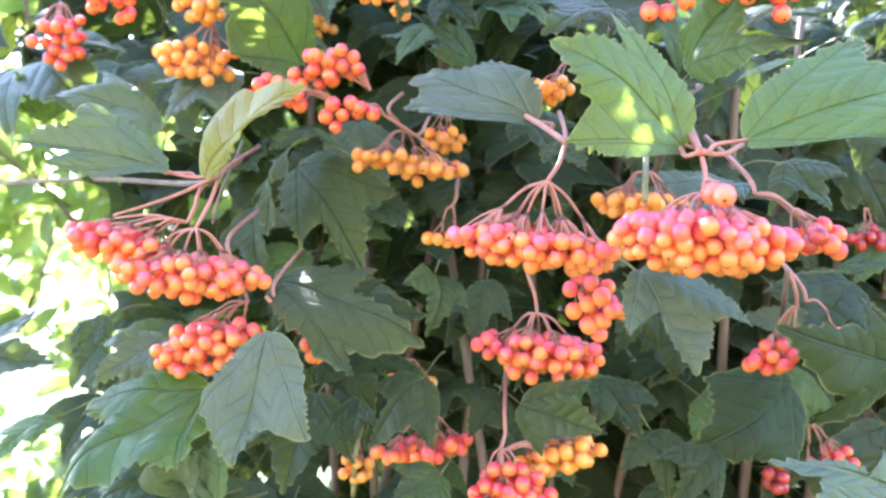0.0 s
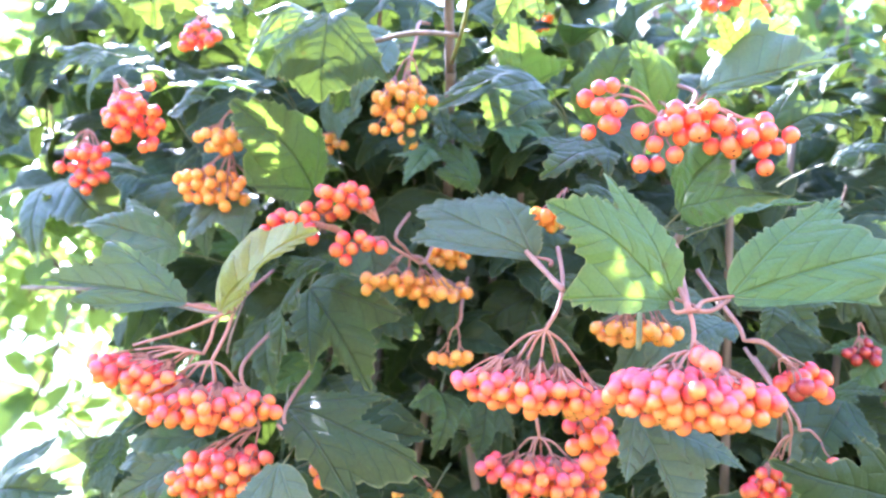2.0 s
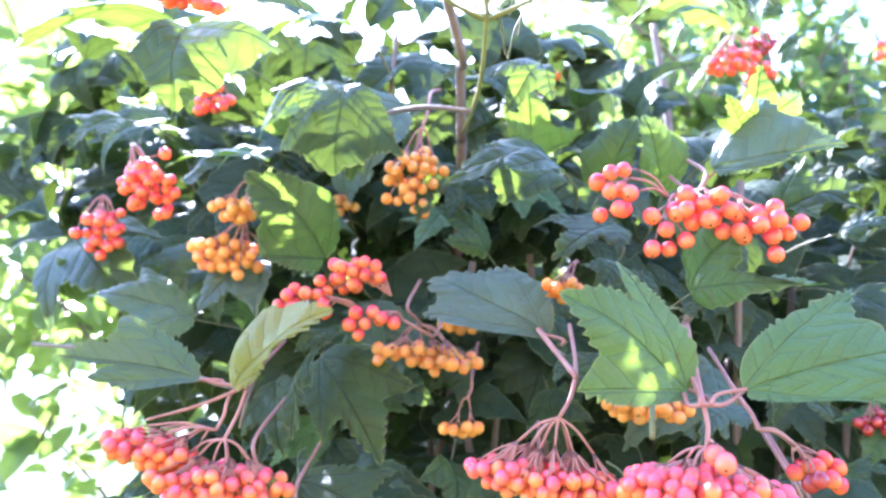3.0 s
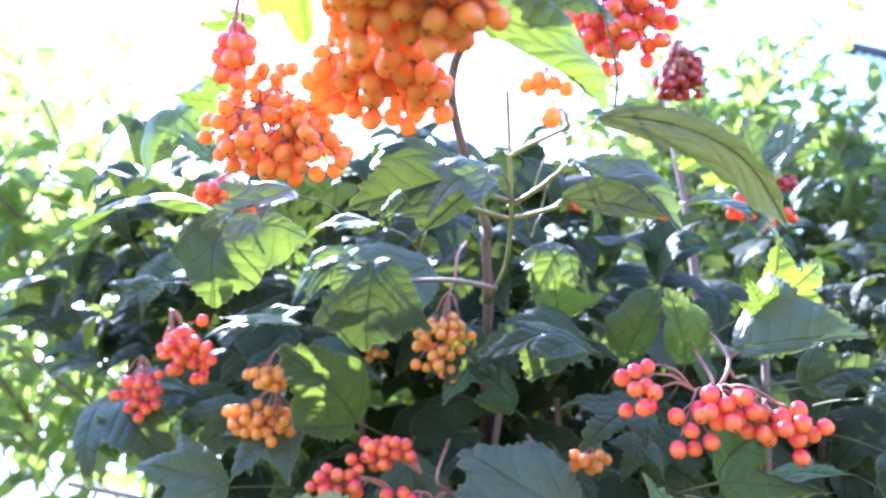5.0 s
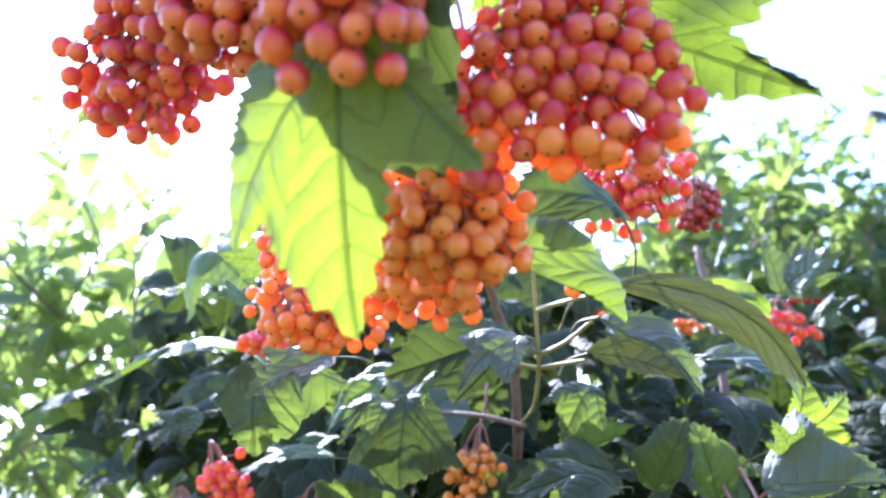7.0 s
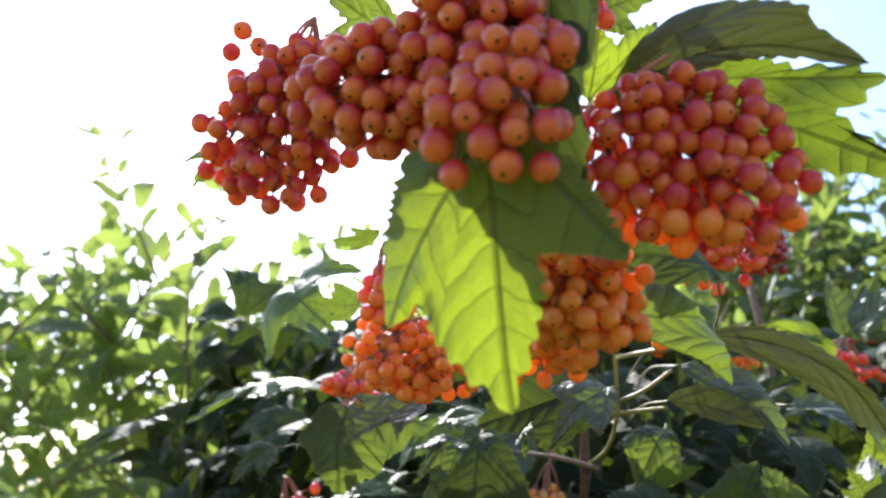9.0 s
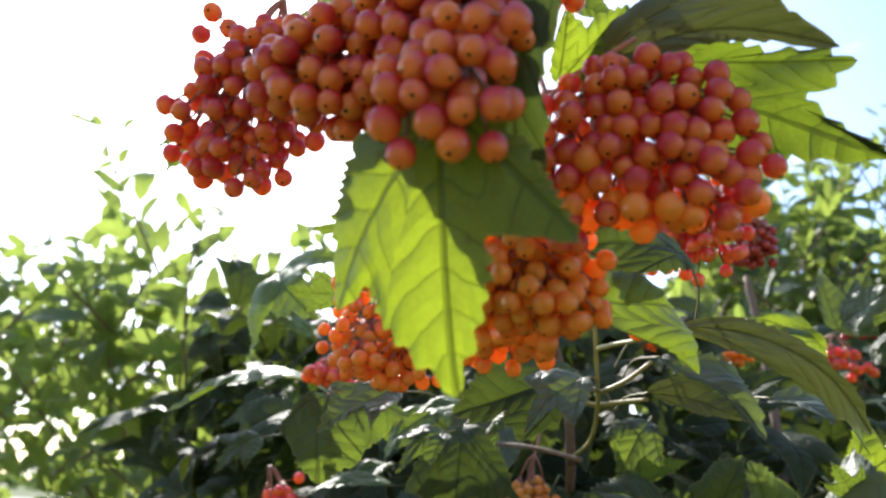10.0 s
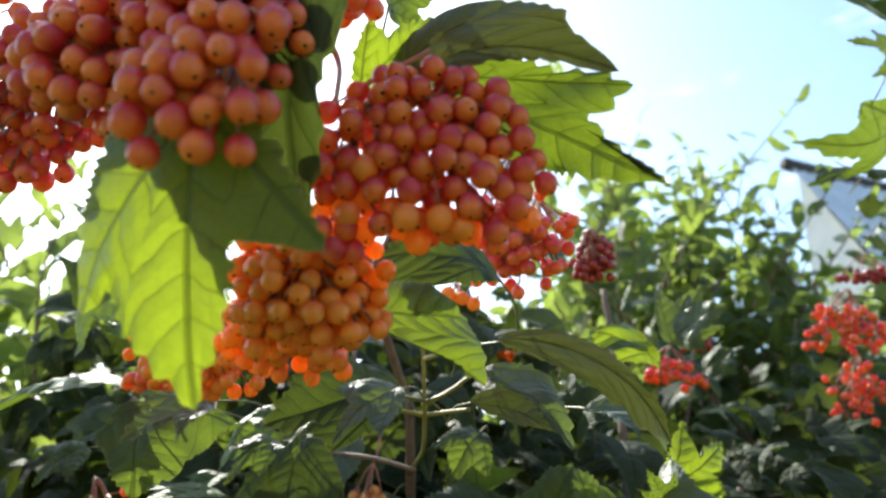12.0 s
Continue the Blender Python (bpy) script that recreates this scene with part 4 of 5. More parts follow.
child("branch", tube_mesh("branch", [(0.015, 0.400, 1.771), (0.032, 0.385, 1.772), (0.045, 0.370, 1.772)], 0.0017, 0.0012, YSTALK, knots=0.12), shrub, SHIFT)
child("branch", tube_mesh("branch", [(0.015, 0.400, 1.771), (-0.000, 0.385, 1.772), (-0.019, 0.360, 1.773)], 0.0017, 0.0012, YSTALK, knots=0.12), shrub, SHIFT)
child("branch", tube_mesh("branch", [(0.014, 0.390, 1.780), (0.004, 0.370, 1.779), (-0.001, 0.340, 1.779)], 0.0017, 0.0012, YSTALK, knots=0.12), shrub, SHIFT)
child("branch", tube_mesh("branch", [(0.016, 0.370, 1.804), (0.031, 0.340, 1.802), (0.046, 0.310, 1.799)], 0.0017, 0.0012, YSTALK, knots=0.12), shrub, SHIFT)
child("branch", tube_mesh("branch", [(-0.085, 0.550, 1.755), (-0.032, 0.500, 1.748), (0.004, 0.480, 1.739)], 0.002, 0.0018, BARK, knots=0.12), shrub, SHIFT)
leaf((0.123, 0.360, 1.555), (0.056, 0.350, 1.605), (-0.2, -0.85, 0.5), PALE, lobes=((-0.46, 0.59, -0.21, 0.60), (0.41, 0.80, 0.22, 0.67)), fold=0.05, arch=0.06, wave=0.03, roll=(-138, 0.24, 0.07), stem=(0.127, 0.340, 1.550))
leaf((0.146, 0.350, 1.557), (0.218, 0.330, 1.579), (0.05, -0.85, 0.5), PALE, lobes=((-0.54, 0.85, -0.30, 0.78), (0.35, 0.74, 0.16, 0.88)), fold=0.05, arch=0.06, wave=0.03, roll=(108, 0.12, 0.09), stem=(0.127, 0.340, 1.550))
leaf((0.103, 0.372, 1.495), (0.126, 0.350, 1.447), (0.05, -0.95, 0.3), GREY, lobes=((-0.75, 0.75, -0.33, 0.65), (0.35, 0.49, 0.03, 0.42)), fold=0.1, arch=0.05)
leaf((0.056, 0.450, 1.583), (-0.026, 0.500, 1.625), (0, -0.9, 0.42), GREY, lobes=((-0.29, 0.78, -0.13, 0.75), (0.36, 0.58, 0.19, 0.78)), fold=0.04, arch=0.05, roll=(-115, 0.12, 0.08), stem=(0.065, 0.440, 1.577))
leaf((-0.168, 0.450, 1.549), (-0.248, 0.420, 1.563), (0, -0.85, 0.5), GREY, lobes=((-0.17, 0.74, -0.00, 0.61), (0.34, 0.62, 0.15, 0.69)), arch=0.1, roll=(-110, 0.12, 0.08), stem=(-0.151, 0.450, 1.547))
leaf((-0.141, 0.440, 1.545), (-0.076, 0.410, 1.596), (-0.2, -0.8, 0.5), OLIVE, lobes=((-0.49, 0.33, -0.28, 0.65, 0.30), (0.10, 0.35, 0.08, 0.73, 0.25)), fold=0.12, arch=0.08, stem=(-0.133, 0.440, 1.546))
leaf((-0.092, 0.480, 1.576), (-0.109, 0.460, 1.512), (-0.8, -0.5, 0.3), GREEN, width=0.77)
leaf((-0.107, 0.530, 1.566), (-0.054, 0.500, 1.493), (0.1, -0.9, 0.4), GREEN, lobes=((-0.52, 0.64, -0.24, 0.60), (0.31, 0.69, 0.09, 0.59)), arch=0.06)
leaf((-0.107, 0.475, 1.484), (-0.007, 0.440, 1.451), (0.1, -0.75, 0.65), GREEN, lobes=((-0.32, 0.53, -0.09, 0.48), (0.36, 0.77, 0.23, 0.65)), fold=0.08, arch=0.05)
leaf((-0.076, 0.500, 1.435), (-0.041, 0.480, 1.401), (0.1, -0.7, 0.7), DEEP, lobes=((-1.07, 1.14, -0.27, 0.57), (0.40, 0.35, 0.13, 0.44)))
leaf((-0.095, 0.425, 1.455), (-0.105, 0.395, 1.385), (-0.1, -0.9, 0.4), GREY, lobes=((-0.49, 0.75, -0.03, 0.73), (0.35, 0.66, 0.23, 0.81)), fold=0.1, arch=0.05)
leaf((-0.134, 0.440, 1.419), (-0.205, 0.400, 1.364), (-0.1, -0.5, 0.85), SUNLIT, lobes=((-0.51, 0.40, -0.30, 0.61), (0.51, 0.68, 0.14, 0.59)))
leaf((-0.285, 0.440, 1.426), (-0.220, 0.420, 1.437), (0, -0.8, 0.6), GREEN, width=1.02)
leaf((-0.134, 0.450, 1.349), (-0.164, 0.440, 1.394), (0.2, -0.8, 0.5), GREY, width=0.7, wave=0.08, fold=0.4)
leaf((-0.180, 0.480, 1.445), (-0.216, 0.460, 1.414), (-0.2, -0.9, 0.4), GREY, width=0.85, wave=0.07)
leaf((-0.011, 0.490, 1.422), (-0.043, 0.460, 1.383), (-0.2, -0.85, 0.5), GREEN, lobes=((-0.64, 0.68, -0.30, 0.62), (0.37, 0.45, 0.08, 0.50)))
leaf((0.039, 0.510, 1.408), (0.019, 0.480, 1.386), (0.1, -0.85, 0.5), DEEP, lobes=((-0.78, 0.57, -0.10, 0.69), (0.63, 0.51, 0.21, 0.64)))
leaf((0.052, 0.480, 1.408), (0.099, 0.450, 1.398), (-0.1, -0.95, 0.15), GREEN, lobes=((-0.48, 0.72, -0.26, 0.61), (0.45, 0.41, 0.18, 0.51)), fold=0.1, arch=0.05)
leaf((0.275, 0.450, 1.441), (0.190, 0.420, 1.465), (0, -0.97, -0.12), DEEP, lobes=((-0.56, 0.42, -0.27, 0.48), (0.32, 0.49, 0.13, 0.44)), fold=0.08, arch=0.05)
leaf((0.253, 0.410, 1.377), (0.171, 0.380, 1.403), (0, -0.75, 0.65), GREY, lobes=((-0.27, 0.87, -0.11, 0.77), (0.31, 0.09, 0.02, 0.32)), fold=0.08, arch=0.05)
leaf((0.243, 0.530, 1.418), (0.161, 0.500, 1.375), (0, -0.98, -0.05), DEEP, lobes=((-0.49, 0.39, -0.20, 0.67), (0.40, 0.64, 0.13, 0.78)))
leaf((0.111, 0.540, 1.417), (0.135, 0.510, 1.375), (0.3, -0.85, 0.4), GREEN, width=0.85)
leaf((-0.262, 0.500, 1.387), (-0.282, 0.460, 1.363), (-0.1, -0.6, 0.8), PALE, width=0.77)
leaf((-0.238, 0.520, 1.455), (-0.251, 0.500, 1.426), (0, -0.9, 0.4), GREEN, width=0.85)
leaf((-0.007, 0.540, 1.491), (-0.008, 0.500, 1.450), (0.5, -0.8, 0.3), GREEN, width=0.85, fold=0.4)
leaf((0.030, 0.560, 1.483), (0.022, 0.530, 1.440), (-0.3, -0.9, 0.3), GREEN, width=1.02)
leaf((-0.002, 0.420, 1.363), (-0.019, 0.400, 1.365), (0, -0.5, 0.85), GREEN, width=1.19)
leaf((0.003, 0.450, 1.370), (-0.024, 0.420, 1.360), (0.1, -0.6, 0.8), GREEN, width=1.02)
leaf((0.143, 0.520, 1.386), (0.149, 0.490, 1.349), (0, -0.9, 0.4), GREEN, width=1.02)
leaf((0.179, 0.500, 1.380), (0.148, 0.480, 1.345), (0, -0.9, 0.4), GREEN, width=0.85)
leaf((-0.094, 0.550, 1.398), (-0.105, 0.500, 1.338), (0, -0.8, 0.6), GREEN, width=1.1)
leaf((-0.057, 0.530, 1.402), (-0.058, 0.500, 1.370), (-0.2, -0.9, 0.4), GREEN, width=0.85)
leaf((-0.356, 0.620, 1.666), (-0.260, 0.550, 1.599), (-0.2, -0.8, 0.5), GREEN, width=0.94)
leaf((0.293, 0.560, 1.488), (0.249, 0.530, 1.433), (-0.2, -0.9, 0.3), GREEN, width=1.02)
leaf((0.216, 0.480, 1.564), (0.235, 0.460, 1.531), (0.1, -0.9, 0.3), GREEN, width=1.19)
leaf((0.257, 0.500, 1.496), (0.286, 0.480, 1.501), (0, -0.6, 0.8), GREEN, width=0.8)
leaf((0.145, 0.440, 1.611), (0.167, 0.400, 1.649), (0.1, -0.75, 0.65), GREEN, lobes=((-0.76, 0.01, -0.38, 0.52), (0.74, 0.98, 0.32, 0.67)), fold=0.12)
leaf((0.168, 0.470, 1.695), (0.239, 0.430, 1.700), (-0.1, -0.93, 0.36), GREY, lobes=((-0.80, 0.27, -0.28, 0.68), (0.11, 0.43, 0.01, 0.69)), fold=0.08, roll=(105, 0.16, 0.07), stem=(0.168, 0.480, 1.677))
leaf((0.194, 0.500, 1.729), (0.251, 0.520, 1.769), (-0.2, -0.8, -0.3), SUNLIT, width=0.7)
leaf((0.103, 0.470, 1.658), (0.057, 0.430, 1.627), (-0.2, -0.8, 0.5), GREEN, width=0.85)
leaf((0.051, 0.560, 1.725), (0.045, 0.530, 1.778), (0, -0.9, 0.3), PALE, lobes=((-0.33, 0.79, -0.13, 0.62), (0.71, 0.29, 0.26, 0.48)))
leaf((0.103, 0.540, 1.693), (0.128, 0.520, 1.748), (0, -0.95, 0.2), GREEN, lobes=((-0.43, 0.35, -0.28, 0.74, 0.35), (0.22, 0.42, 0.14, 0.75)))
leaf((0.145, 0.520, 1.688), (0.128, 0.500, 1.743), (0, -0.95, 0.2), PALE, lobes=((-0.25, 0.47, -0.12, 0.81, 0.30), (0.39, 0.55, 0.18, 0.86, 0.30)), fold=0.3)
leaf((-0.106, 0.540, 1.640), (-0.157, 0.490, 1.697), (0, -0.9, 0.4), GREEN, lobes=((-0.42, 0.46, -0.22, 0.73, 0.35), (0.38, 0.39, 0.24, 0.67, 0.40)), fold=0.1)
leaf((-0.054, 0.580, 1.770), (-0.141, 0.560, 1.727), (-0.1, -0.9, 0.35), GREY, width=1.1)
leaf((-0.202, 0.520, 1.590), (-0.270, 0.490, 1.605), (0, -0.7, 0.7), GREY, width=0.94)
leaf((-0.163, 0.560, 1.641), (-0.206, 0.530, 1.593), (-0.2, -0.85, 0.5), GREY, width=1.02)
leaf((0.074, 0.530, 1.708), (-0.010, 0.490, 1.696), (0, -0.85, 0.5), GREEN, lobes=((-0.37, 0.73, -0.17, 0.77), (0.36, 0.28, 0.21, 0.58)))
leaf((0.165, 0.420, 1.546), (0.134, 0.390, 1.525), (-0.4, -0.8, 0.3), GREY, width=0.77)
leaf((0.227, 0.500, 1.677), (0.265, 0.470, 1.674), (0, -0.65, 0.75), GREEN, width=1.02)
leaf((0.283, 0.550, 1.666), (0.317, 0.520, 1.669), (0, -0.7, 0.7), GREEN, width=1.02)
leaf((0.178, 0.460, 1.608), (0.228, 0.440, 1.618), (0, -0.35, 0.93), PALE, width=0.77)
leaf((0.135, 0.430, 1.601), (0.156, 0.420, 1.598), (0, -0.5, 0.85), GREEN, width=1.02)
leaf((0.017, 0.600, 1.653), (-0.030, 0.580, 1.692), (0, -0.8, 0.6), GREEN, width=0.85)
leaf((-0.020, 0.560, 1.721), (-0.037, 0.530, 1.666), (0.1, -0.95, 0.2), GREEN, width=0.85)
leaf((-0.013, 0.600, 1.712), (0.021, 0.580, 1.679), (0.1, -0.95, 0.2), GREEN, width=1.02)
leaf((-0.166, 0.580, 1.735), (-0.202, 0.550, 1.713), (0, -0.4, 0.9), PALE, width=0.7)
leaf((-0.162, 0.600, 1.756), (-0.178, 0.580, 1.790), (0, -0.9, 0.3), GREEN, width=0.85)
leaf((-0.238, 0.580, 1.711), (-0.197, 0.560, 1.720), (0, -0.8, 0.6), GREEN, width=1.02)
leaf((-0.325, 0.600, 1.610), (-0.341, 0.570, 1.641), (0, -0.8, 0.5), GREEN, width=0.94)
leaf((-0.091, 0.500, 1.584), (-0.114, 0.480, 1.567), (-0.3, -0.8, 0.4), GREEN, width=0.85)
leaf((-0.073, 0.520, 1.575), (-0.099, 0.500, 1.584), (0, -0.6, 0.8), GREEN, width=0.77)
leaf((0.055, 0.600, 1.615), (0.079, 0.560, 1.573), (0.2, -0.9, 0.2), GREEN, width=1.02)
leaf((0.069, 0.450, 1.570), (0.083, 0.420, 1.549), (0, -0.8, 0.5), GREEN, width=1.02)
leaf((0.109, 0.500, 1.635), (0.089, 0.470, 1.608), (0, -0.9, 0.3), GREEN, width=0.85)
leaf((-0.036, 0.078, 1.827), (-0.031, 0.088, 1.737), (-0.15, -0.85, -0.25), SUNLIT, lobes=((-0.44, 0.54, -0.14, 0.49, 0.25), (0.43, 0.67, 0.27, 0.63, 0.50)), arch=0.03, fold=0.04, wave=0.015, cup=0.06, teeth=0.045, stem=(-0.018, 0.110, 1.885))
leaf((-0.005, 0.165, 1.781), (0.052, 0.195, 1.761), (0.3, -0.85, 0.35), SHADED, lobes=((-0.37, 0.81, -0.15, 0.93, 0.50), (-0.02, 0.49, 0.01, 0.79, 0.10)), fold=0.12, stem=(0.002, 0.190, 1.814))
leaf((0.058, 0.240, 1.823), (0.003, 0.200, 1.817), (0, -0.85, 0.3), DEEP, lobes=((-0.25, 0.71, -0.19, 0.93, 0.35), (0.31, 0.29, 0.18, 0.70, 0.35)))
leaf((0.004, 0.165, 1.876), (0.100, 0.135, 1.873), (-0.1, -0.9, -0.35), DULL, lobes=((-0.16, 0.81, -0.08, 0.84, 0.30), (0.04, 0.75, 0.04, 0.87, 0.12)), teeth=0.018, arch=-0.05, fold=0.1, bend=-0.15, stem=(-0.012, 0.170, 1.875))
leaf((0.023, 0.165, 1.889), (0.107, 0.140, 1.869), (0.05, -0.85, -0.45), SHADED, lobes=((-0.08, 0.54, -0.04, 0.72), (0.40, 1.21, 0.16, 0.83)), arch=-0.06, stem=(-0.004, 0.180, 1.881))
leaf((-0.003, 0.165, 1.880), (0.028, 0.155, 1.911), (0, -0.8, -0.5), SUNLIT, width=0.8)
# One lobe is widened behind the berries to cast shade on the hanging leaf.
leaf((-0.014, 0.130, 1.945), (-0.014, 0.122, 1.798), (-0.2, -0.95, 0.2), DEEP, lobes=((-0.11, 0.52, -0.07, 0.71), (0.46, 0.62, 0.24, 0.92)), fold=0.1, wave=0.02, teeth=0.02, stem=(-0.008, 0.150, 2.006))
leaf((-0.089, 0.170, 1.919), (-0.127, 0.160, 1.950), (0, -0.7, -0.6), PALE, width=0.77)
leaf((0.002, 0.200, 1.948), (0.035, 0.180, 1.945), (0, -0.8, -0.5), GREEN, width=0.94)
leaf((0.053, 0.365, 1.799), (0.103, 0.320, 1.747), (-0.3, -0.45, 0.8), GREY, lobes=((-0.28, 0.47, -0.13, 0.79, 0.20), (0.01, 0.51, 0.03, 0.81, 0.10)), fold=0.1, arch=0.08)
leaf((0.046, 0.370, 1.777), (0.100, 0.340, 1.758), (0.1, -0.8, -0.5), DULL, lobes=((-0.29, 0.60, -0.14, 0.79, 0.20), (0.10, 0.55, 0.06, 0.79, 0.15)), teeth=0.018, arch=-0.06)
leaf((0.061, 0.310, 1.805), (0.162, 0.330, 1.748), (0.12, -0.9, -0.3), DULL, lobes=((-0.05, 0.61, -0.05, 0.81, 0.16), (0.12, 0.65, 0.11, 0.72, 0.14)), teeth=0.018, arch=-0.05, bend=-0.16)
leaf((0.118, 0.370, 1.775), (0.170, 0.360, 1.745), (0.1, -0.4, 0.9), GREY, width=0.7, fold=0.3)
leaf((0.006, 0.330, 1.775), (-0.067, 0.300, 1.751), (-0.2, -0.85, 0.3), DEEP, lobes=((-0.34, 0.64, -0.14, 0.80, 0.35), (0.43, 0.62, 0.15, 0.80, 0.35)), fold=0.2, wave=0.04)
leaf((-0.190, 0.450, 1.785), (-0.319, 0.440, 1.773), (0, -0.25, 0.95), PALE, width=0.8, fold=0.1, lobe=0.7)
leaf((-0.180, 0.420, 1.778), (-0.176, 0.400, 1.714), (0, -0.8, 0.5), GREEN, lobes=((-0.93, 0.21, -0.49, 0.72, 0.30), (0.48, 0.42, 0.23, 0.74)), wave=0.06)
leaf((-0.068, 0.400, 1.768), (-0.115, 0.380, 1.753), (0, -0.3, 0.95), PALE, width=0.7)
leaf((-0.099, 0.480, 1.758), (-0.136, 0.460, 1.726), (-0.3, -0.8, 0.3), GREEN, width=0.8)
leaf((0.245, 0.620, 1.874), (0.279, 0.570, 1.895), (-0.15, -0.9, 0.3), GREY, width=1.2, lobe=0.7)
leaf((0.287, 0.680, 1.851), (0.324, 0.660, 1.874), (0, -0.7, 0.7), GREEN, width=0.94)
leaf((-0.196, 0.420, 1.822), (-0.226, 0.400, 1.835), (0, -0.6, 0.8), PALE, width=0.94)
leaf((-0.162, 0.380, 1.845), (-0.196, 0.360, 1.843), (0, -0.7, -0.5), PALE, width=0.85)
leaf((0.189, 0.470, 1.721), (0.170, 0.450, 1.744), (0, -0.8, -0.4), PALE, width=0.77)
leaf((-0.284, 0.550, 1.754), (-0.311, 0.520, 1.722), (0, -0.8, 0.5), GREEN, width=1.02)
leaf((0.053, 0.460, 1.767), (0.028, 0.440, 1.725), (0, -0.9, 0.4), GREEN, width=1.02)
leaf((-0.161, 0.550, 1.716), (-0.223, 0.500, 1.703), (0, -0.3, 0.95), PALE, width=0.7)
leaf((-0.090, 0.500, 1.764), (-0.091, 0.480, 1.694), (0, -0.9, 0.4), DEEP, lobes=((-0.64, 0.77, -0.31, 0.87), (0.57, 0.76, 0.25, 0.91)))
leaf((0.068, 0.470, 1.696), (-0.007, 0.450, 1.690), (0, -0.5, 0.85), GREEN, width=0.77)
leaf((-0.264, 0.500, 1.896), (-0.202, 0.450, 1.840), (0.3, -0.8, -0.3), PALE, width=1.02)
leaf((-0.145, 0.360, 1.891), (-0.179, 0.340, 1.883), (0, -0.5, -0.8), PALE, width=0.6)
leaf((-0.204, 0.240, 1.900), (-0.214, 0.220, 1.870), (0, -0.8, -0.4), PALE, width=0.85)
leaf((-0.105, 0.330, 1.770), (-0.144, 0.300, 1.741), (0, -0.7, 0.6), GREY, width=0.85, wave=0.06)
leaf((0.006, 0.300, 1.775), (-0.025, 0.280, 1.743), (-0.2, -0.8, 0.4), GREY, width=0.85)
leaf((-0.035, 0.260, 1.750), (-0.036, 0.250, 1.732), (-0.5, -0.7, 0.2), PALE, width=0.5)
leaf((0.408, 0.450, 2.102), (0.322, 0.420, 2.120), (0, -0.6, 0.6), GREY, width=0.77)
leaf((0.495, 0.600, 2.156), (0.432, 0.580, 2.184), (0, -0.8, 0.3), GREEN, width=1.02)
leaf((0.487, 0.600, 2.103), (0.366, 0.580, 2.059), (0, -0.5, -0.8), GREEN, width=0.6)
leaf((0.504, 0.650, 2.049), (0.395, 0.630, 2.046), (0, -0.6, 0.8), GREEN, width=0.7)
leaf((0.246, 0.640, 1.872), (0.268, 0.600, 1.923), (0, -0.8, 0.5), GREY, width=1.1)
leaf((-0.067, 0.600, 1.771), (-0.145, 0.570, 1.748), (0, -0.9, 0.35), GREEN, lobes=((-0.63, 0.64, -0.35, 0.78), (0.59, 0.52, 0.23, 0.68)))
leaf((-0.115, 0.560, 1.787), (-0.168, 0.540, 1.736), (0, -0.6, 0.7), PALE, lobes=((-0.28, 0.55, -0.18, 0.79, 0.15), (0.23, 0.45, 0.17, 0.69, 0.15)))
leaf((-0.141, 0.440, 1.355), (-0.151, 0.420, 1.397), (-0.4, -0.8, 0.3), GREY, lobes=((-0.65, 0.34, -0.32, 0.68, 0.30), (0.49, 0.82, 0.23, 0.78, 0.30)), fold=0.5, wave=0.09)
leaf((-0.089, 0.520, 1.458), (-0.008, 0.500, 1.461), (0, -0.8, 0.5), DEEP, lobes=((-0.32, 0.60, -0.16, 0.48), (0.31, 0.67, 0.16, 0.54)))
# Two leaves added to keep sun off the large pale leaf in front.
leaf((-0.030, 0.640, 1.835), (-0.110, 0.600, 1.780), (0, -0.7, 0.7), DEEP)
leaf((-0.010, 0.660, 1.800), (-0.060, 0.620, 1.730), (0.1, -0.8, 0.6), GREEN)
leaf((0.222, 0.600, 1.846), (0.152, 0.580, 1.869), (0, -0.7, 0.6), SUNLIT, lobes=((-0.42, 0.68, -0.24, 0.77), (0.51, 0.47, 0.18, 0.66)))
leaf((0.220, 0.500, 1.672), (0.275, 0.480, 1.688), (0, -0.85, 0.5), GREEN, lobes=((-0.60, 0.49, -0.24, 0.51), (0.26, 0.51, 0.10, 0.65)))
cluster((0.178, 0.375, 1.525), (0.184, 0.360, 1.511), (0.0046, 0.0120, 0.0058), 3, RED, seed=75, label='cluster of dark red berries hanging among leaves', radius=0.0046)
cluster((-0.0319, 0.1600, 1.8195), (-0.0379, 0.1500, 1.7995), (0.0120, 0.0120, 0.0120), 16, AMBER, seed=76, nod=0.2, label='dense cluster of orange and red berries lit from behind', radius=0.0042)
cluster((0.0060, 0.1350, 1.8267), (0.0000, 0.1250, 1.8017), (0.0130, 0.0100, 0.0110), 16, CRIMSON, seed=77, nod=0.26, label='dense cluster of orange and red berries lit from behind', radius=0.0047)
cluster((0.0751, 0.8600, 1.9257), (0.0751, 0.8500, 1.8957), (0.0260, 0.0200, 0.0200), 20, YELLOW, seed=78, label='small cluster of yellow-orange berries hanging among dark leaves', radius=0.0048)
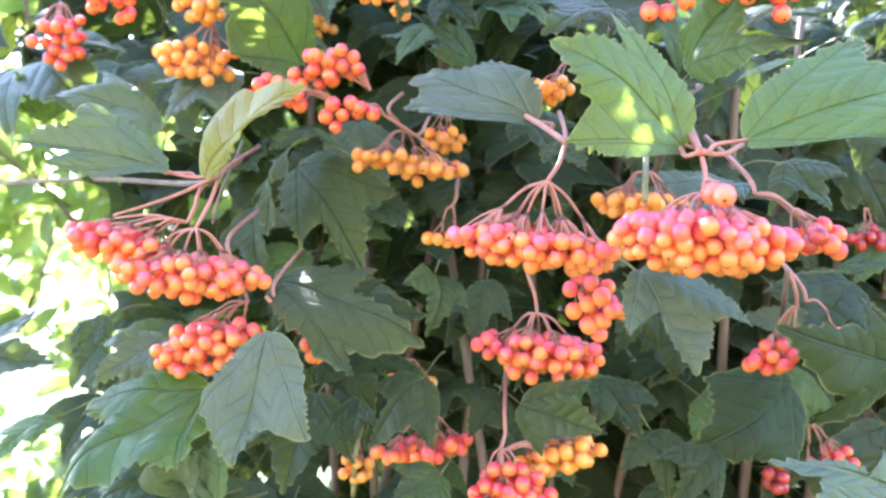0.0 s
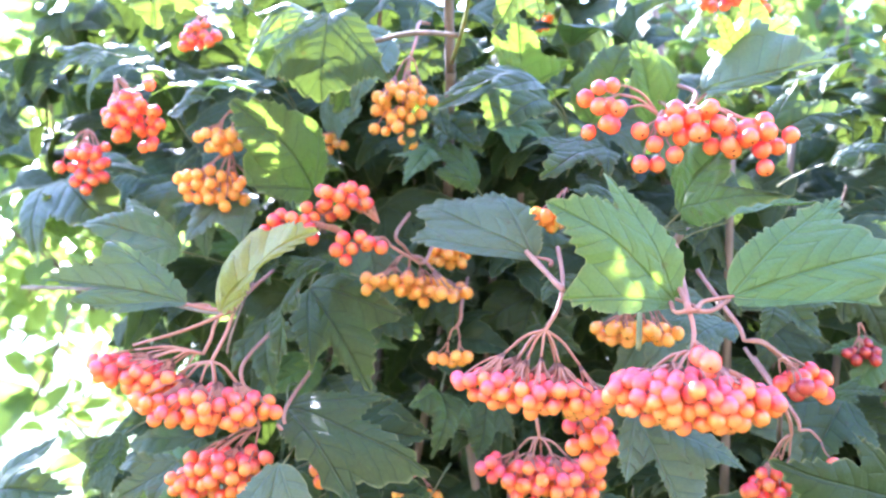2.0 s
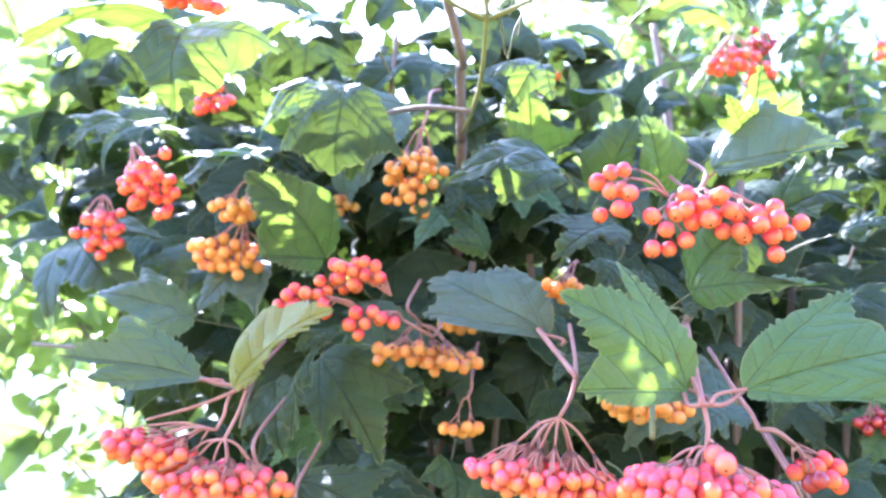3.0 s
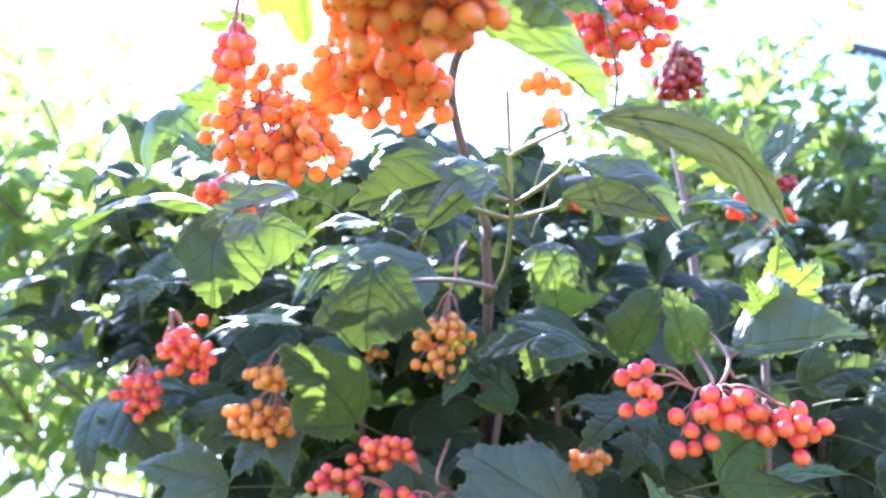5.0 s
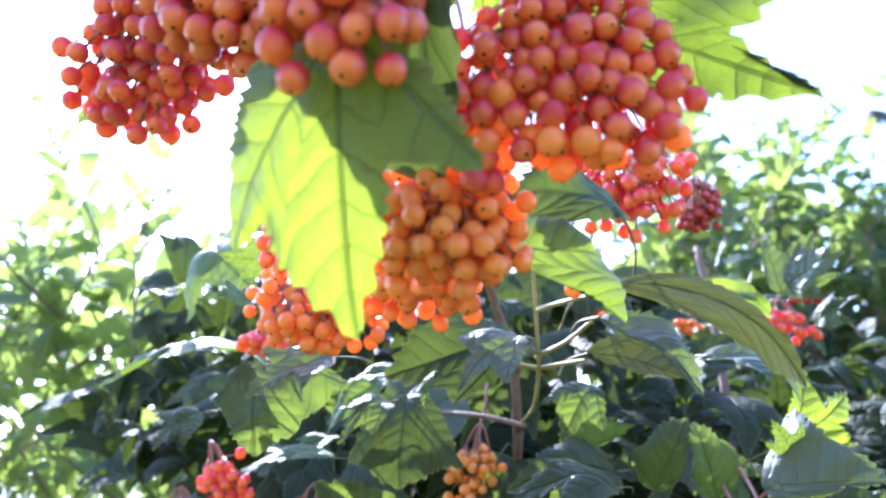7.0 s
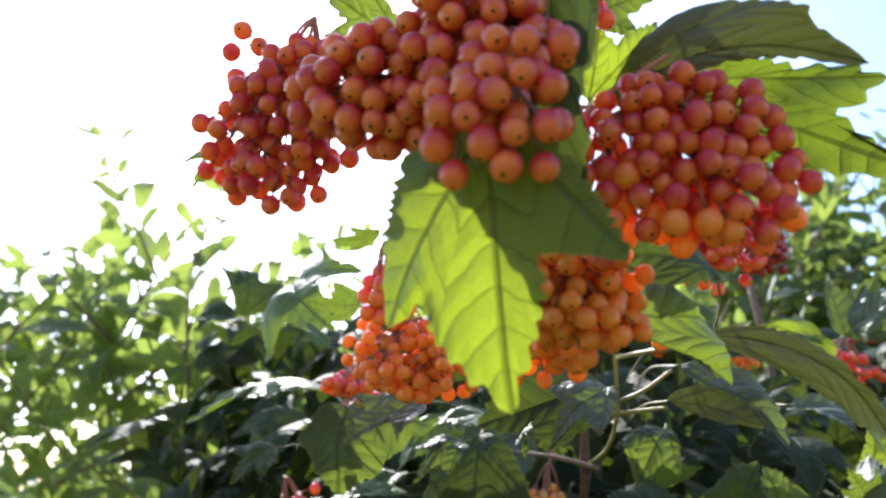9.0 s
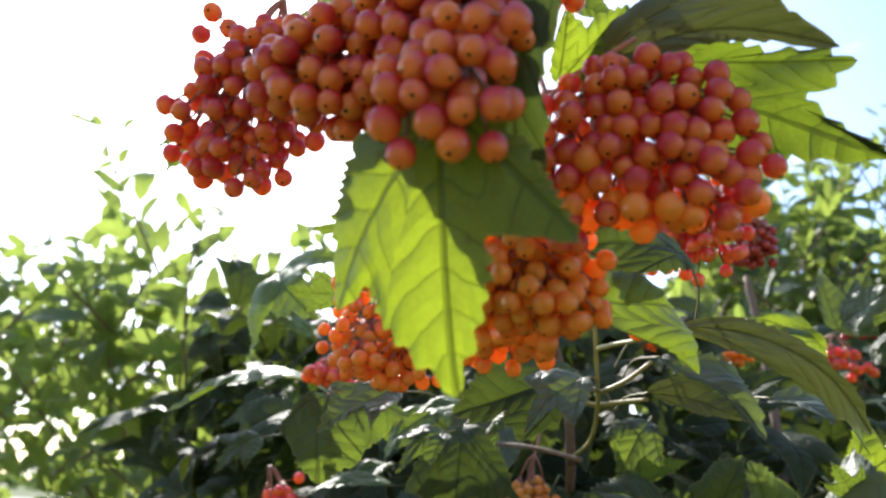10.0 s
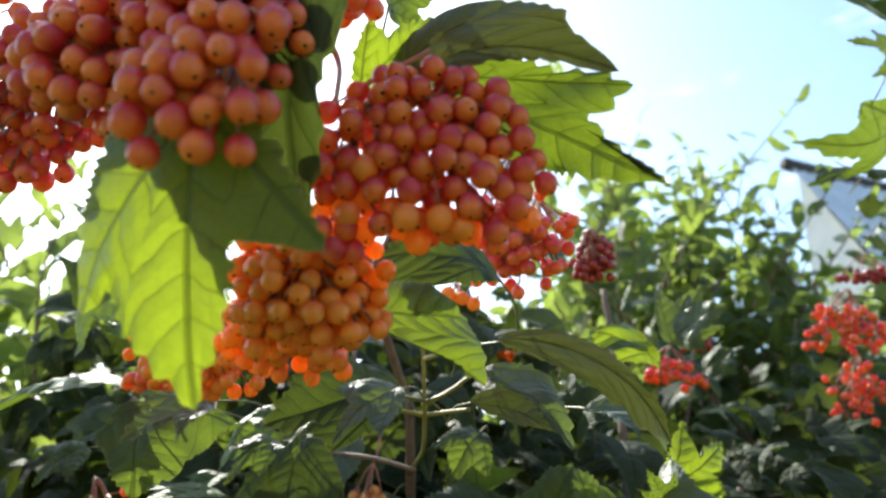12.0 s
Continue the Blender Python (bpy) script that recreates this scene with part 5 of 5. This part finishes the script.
cluster((0.1970, 0.8600, 1.9149), (0.1970, 0.8500, 1.8849), (0.0240, 0.0180, 0.0150), 15, YELLOW, seed=79, label='small cluster of yellow-orange berries hanging among dark leaves', radius=0.0048)


# ---- leaves that fill the shrub behind the hanging clusters ----
fill = np.random.RandomState(77)
for i in range(150):
    x, z = fill.uniform(-0.27, 0.62), fill.uniform(1.15, 1.74)
    y = 0.60 + fill.uniform(0, 0.10)
    b = Vector((x, y, z))
    d = Vector((fill.normal(0, 0.6), -0.35 + fill.normal(0, 0.2), -0.75 + fill.normal(0, 0.45))).normalized()
    leaf(b, b + d * fill.uniform(0.055, 0.085), (fill.normal(0, 0.3), -0.75, 0.55), (GREEN, GREEN, GREEN, GREEN, PALE, GREEN, GREY)[i % 7], width=fill.uniform(0.9, 1.2), fold=fill.uniform(0.05, 0.3), fine=False)

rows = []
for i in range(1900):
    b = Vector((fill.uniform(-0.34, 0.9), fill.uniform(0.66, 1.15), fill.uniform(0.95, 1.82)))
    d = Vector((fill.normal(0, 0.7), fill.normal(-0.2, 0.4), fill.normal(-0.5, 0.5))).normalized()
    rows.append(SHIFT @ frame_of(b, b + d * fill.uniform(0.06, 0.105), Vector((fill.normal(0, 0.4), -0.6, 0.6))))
# Higher leaves fill the gap and block sun from the leaves in front.
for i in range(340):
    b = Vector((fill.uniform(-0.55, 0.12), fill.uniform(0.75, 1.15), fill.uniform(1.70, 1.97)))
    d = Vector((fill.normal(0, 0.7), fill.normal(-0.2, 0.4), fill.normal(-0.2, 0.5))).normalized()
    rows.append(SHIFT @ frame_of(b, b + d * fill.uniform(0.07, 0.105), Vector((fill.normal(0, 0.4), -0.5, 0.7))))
# The inner leaves get their shade from the darkened leaf material.
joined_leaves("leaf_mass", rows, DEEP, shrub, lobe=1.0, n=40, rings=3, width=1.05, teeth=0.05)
for i in range(26):
    x, y = fill.uniform(-0.25, 0.6), fill.uniform(0.62, 0.95)
    foot = Vector((0.05 + (x - 0.05) * 0.25, 0.8, 0.0))
    top = Vector((x, y, fill.uniform(1.5, 1.75)))
    mid = foot.lerp(top, 0.5) + Vector((fill.normal(0, 0.06), fill.normal(0, 0.05), 0))
    child("branch", tube_mesh("branch", [foot, mid, top], 0.010, 0.003, BARK, knots=0.15), shrub, SHIFT)
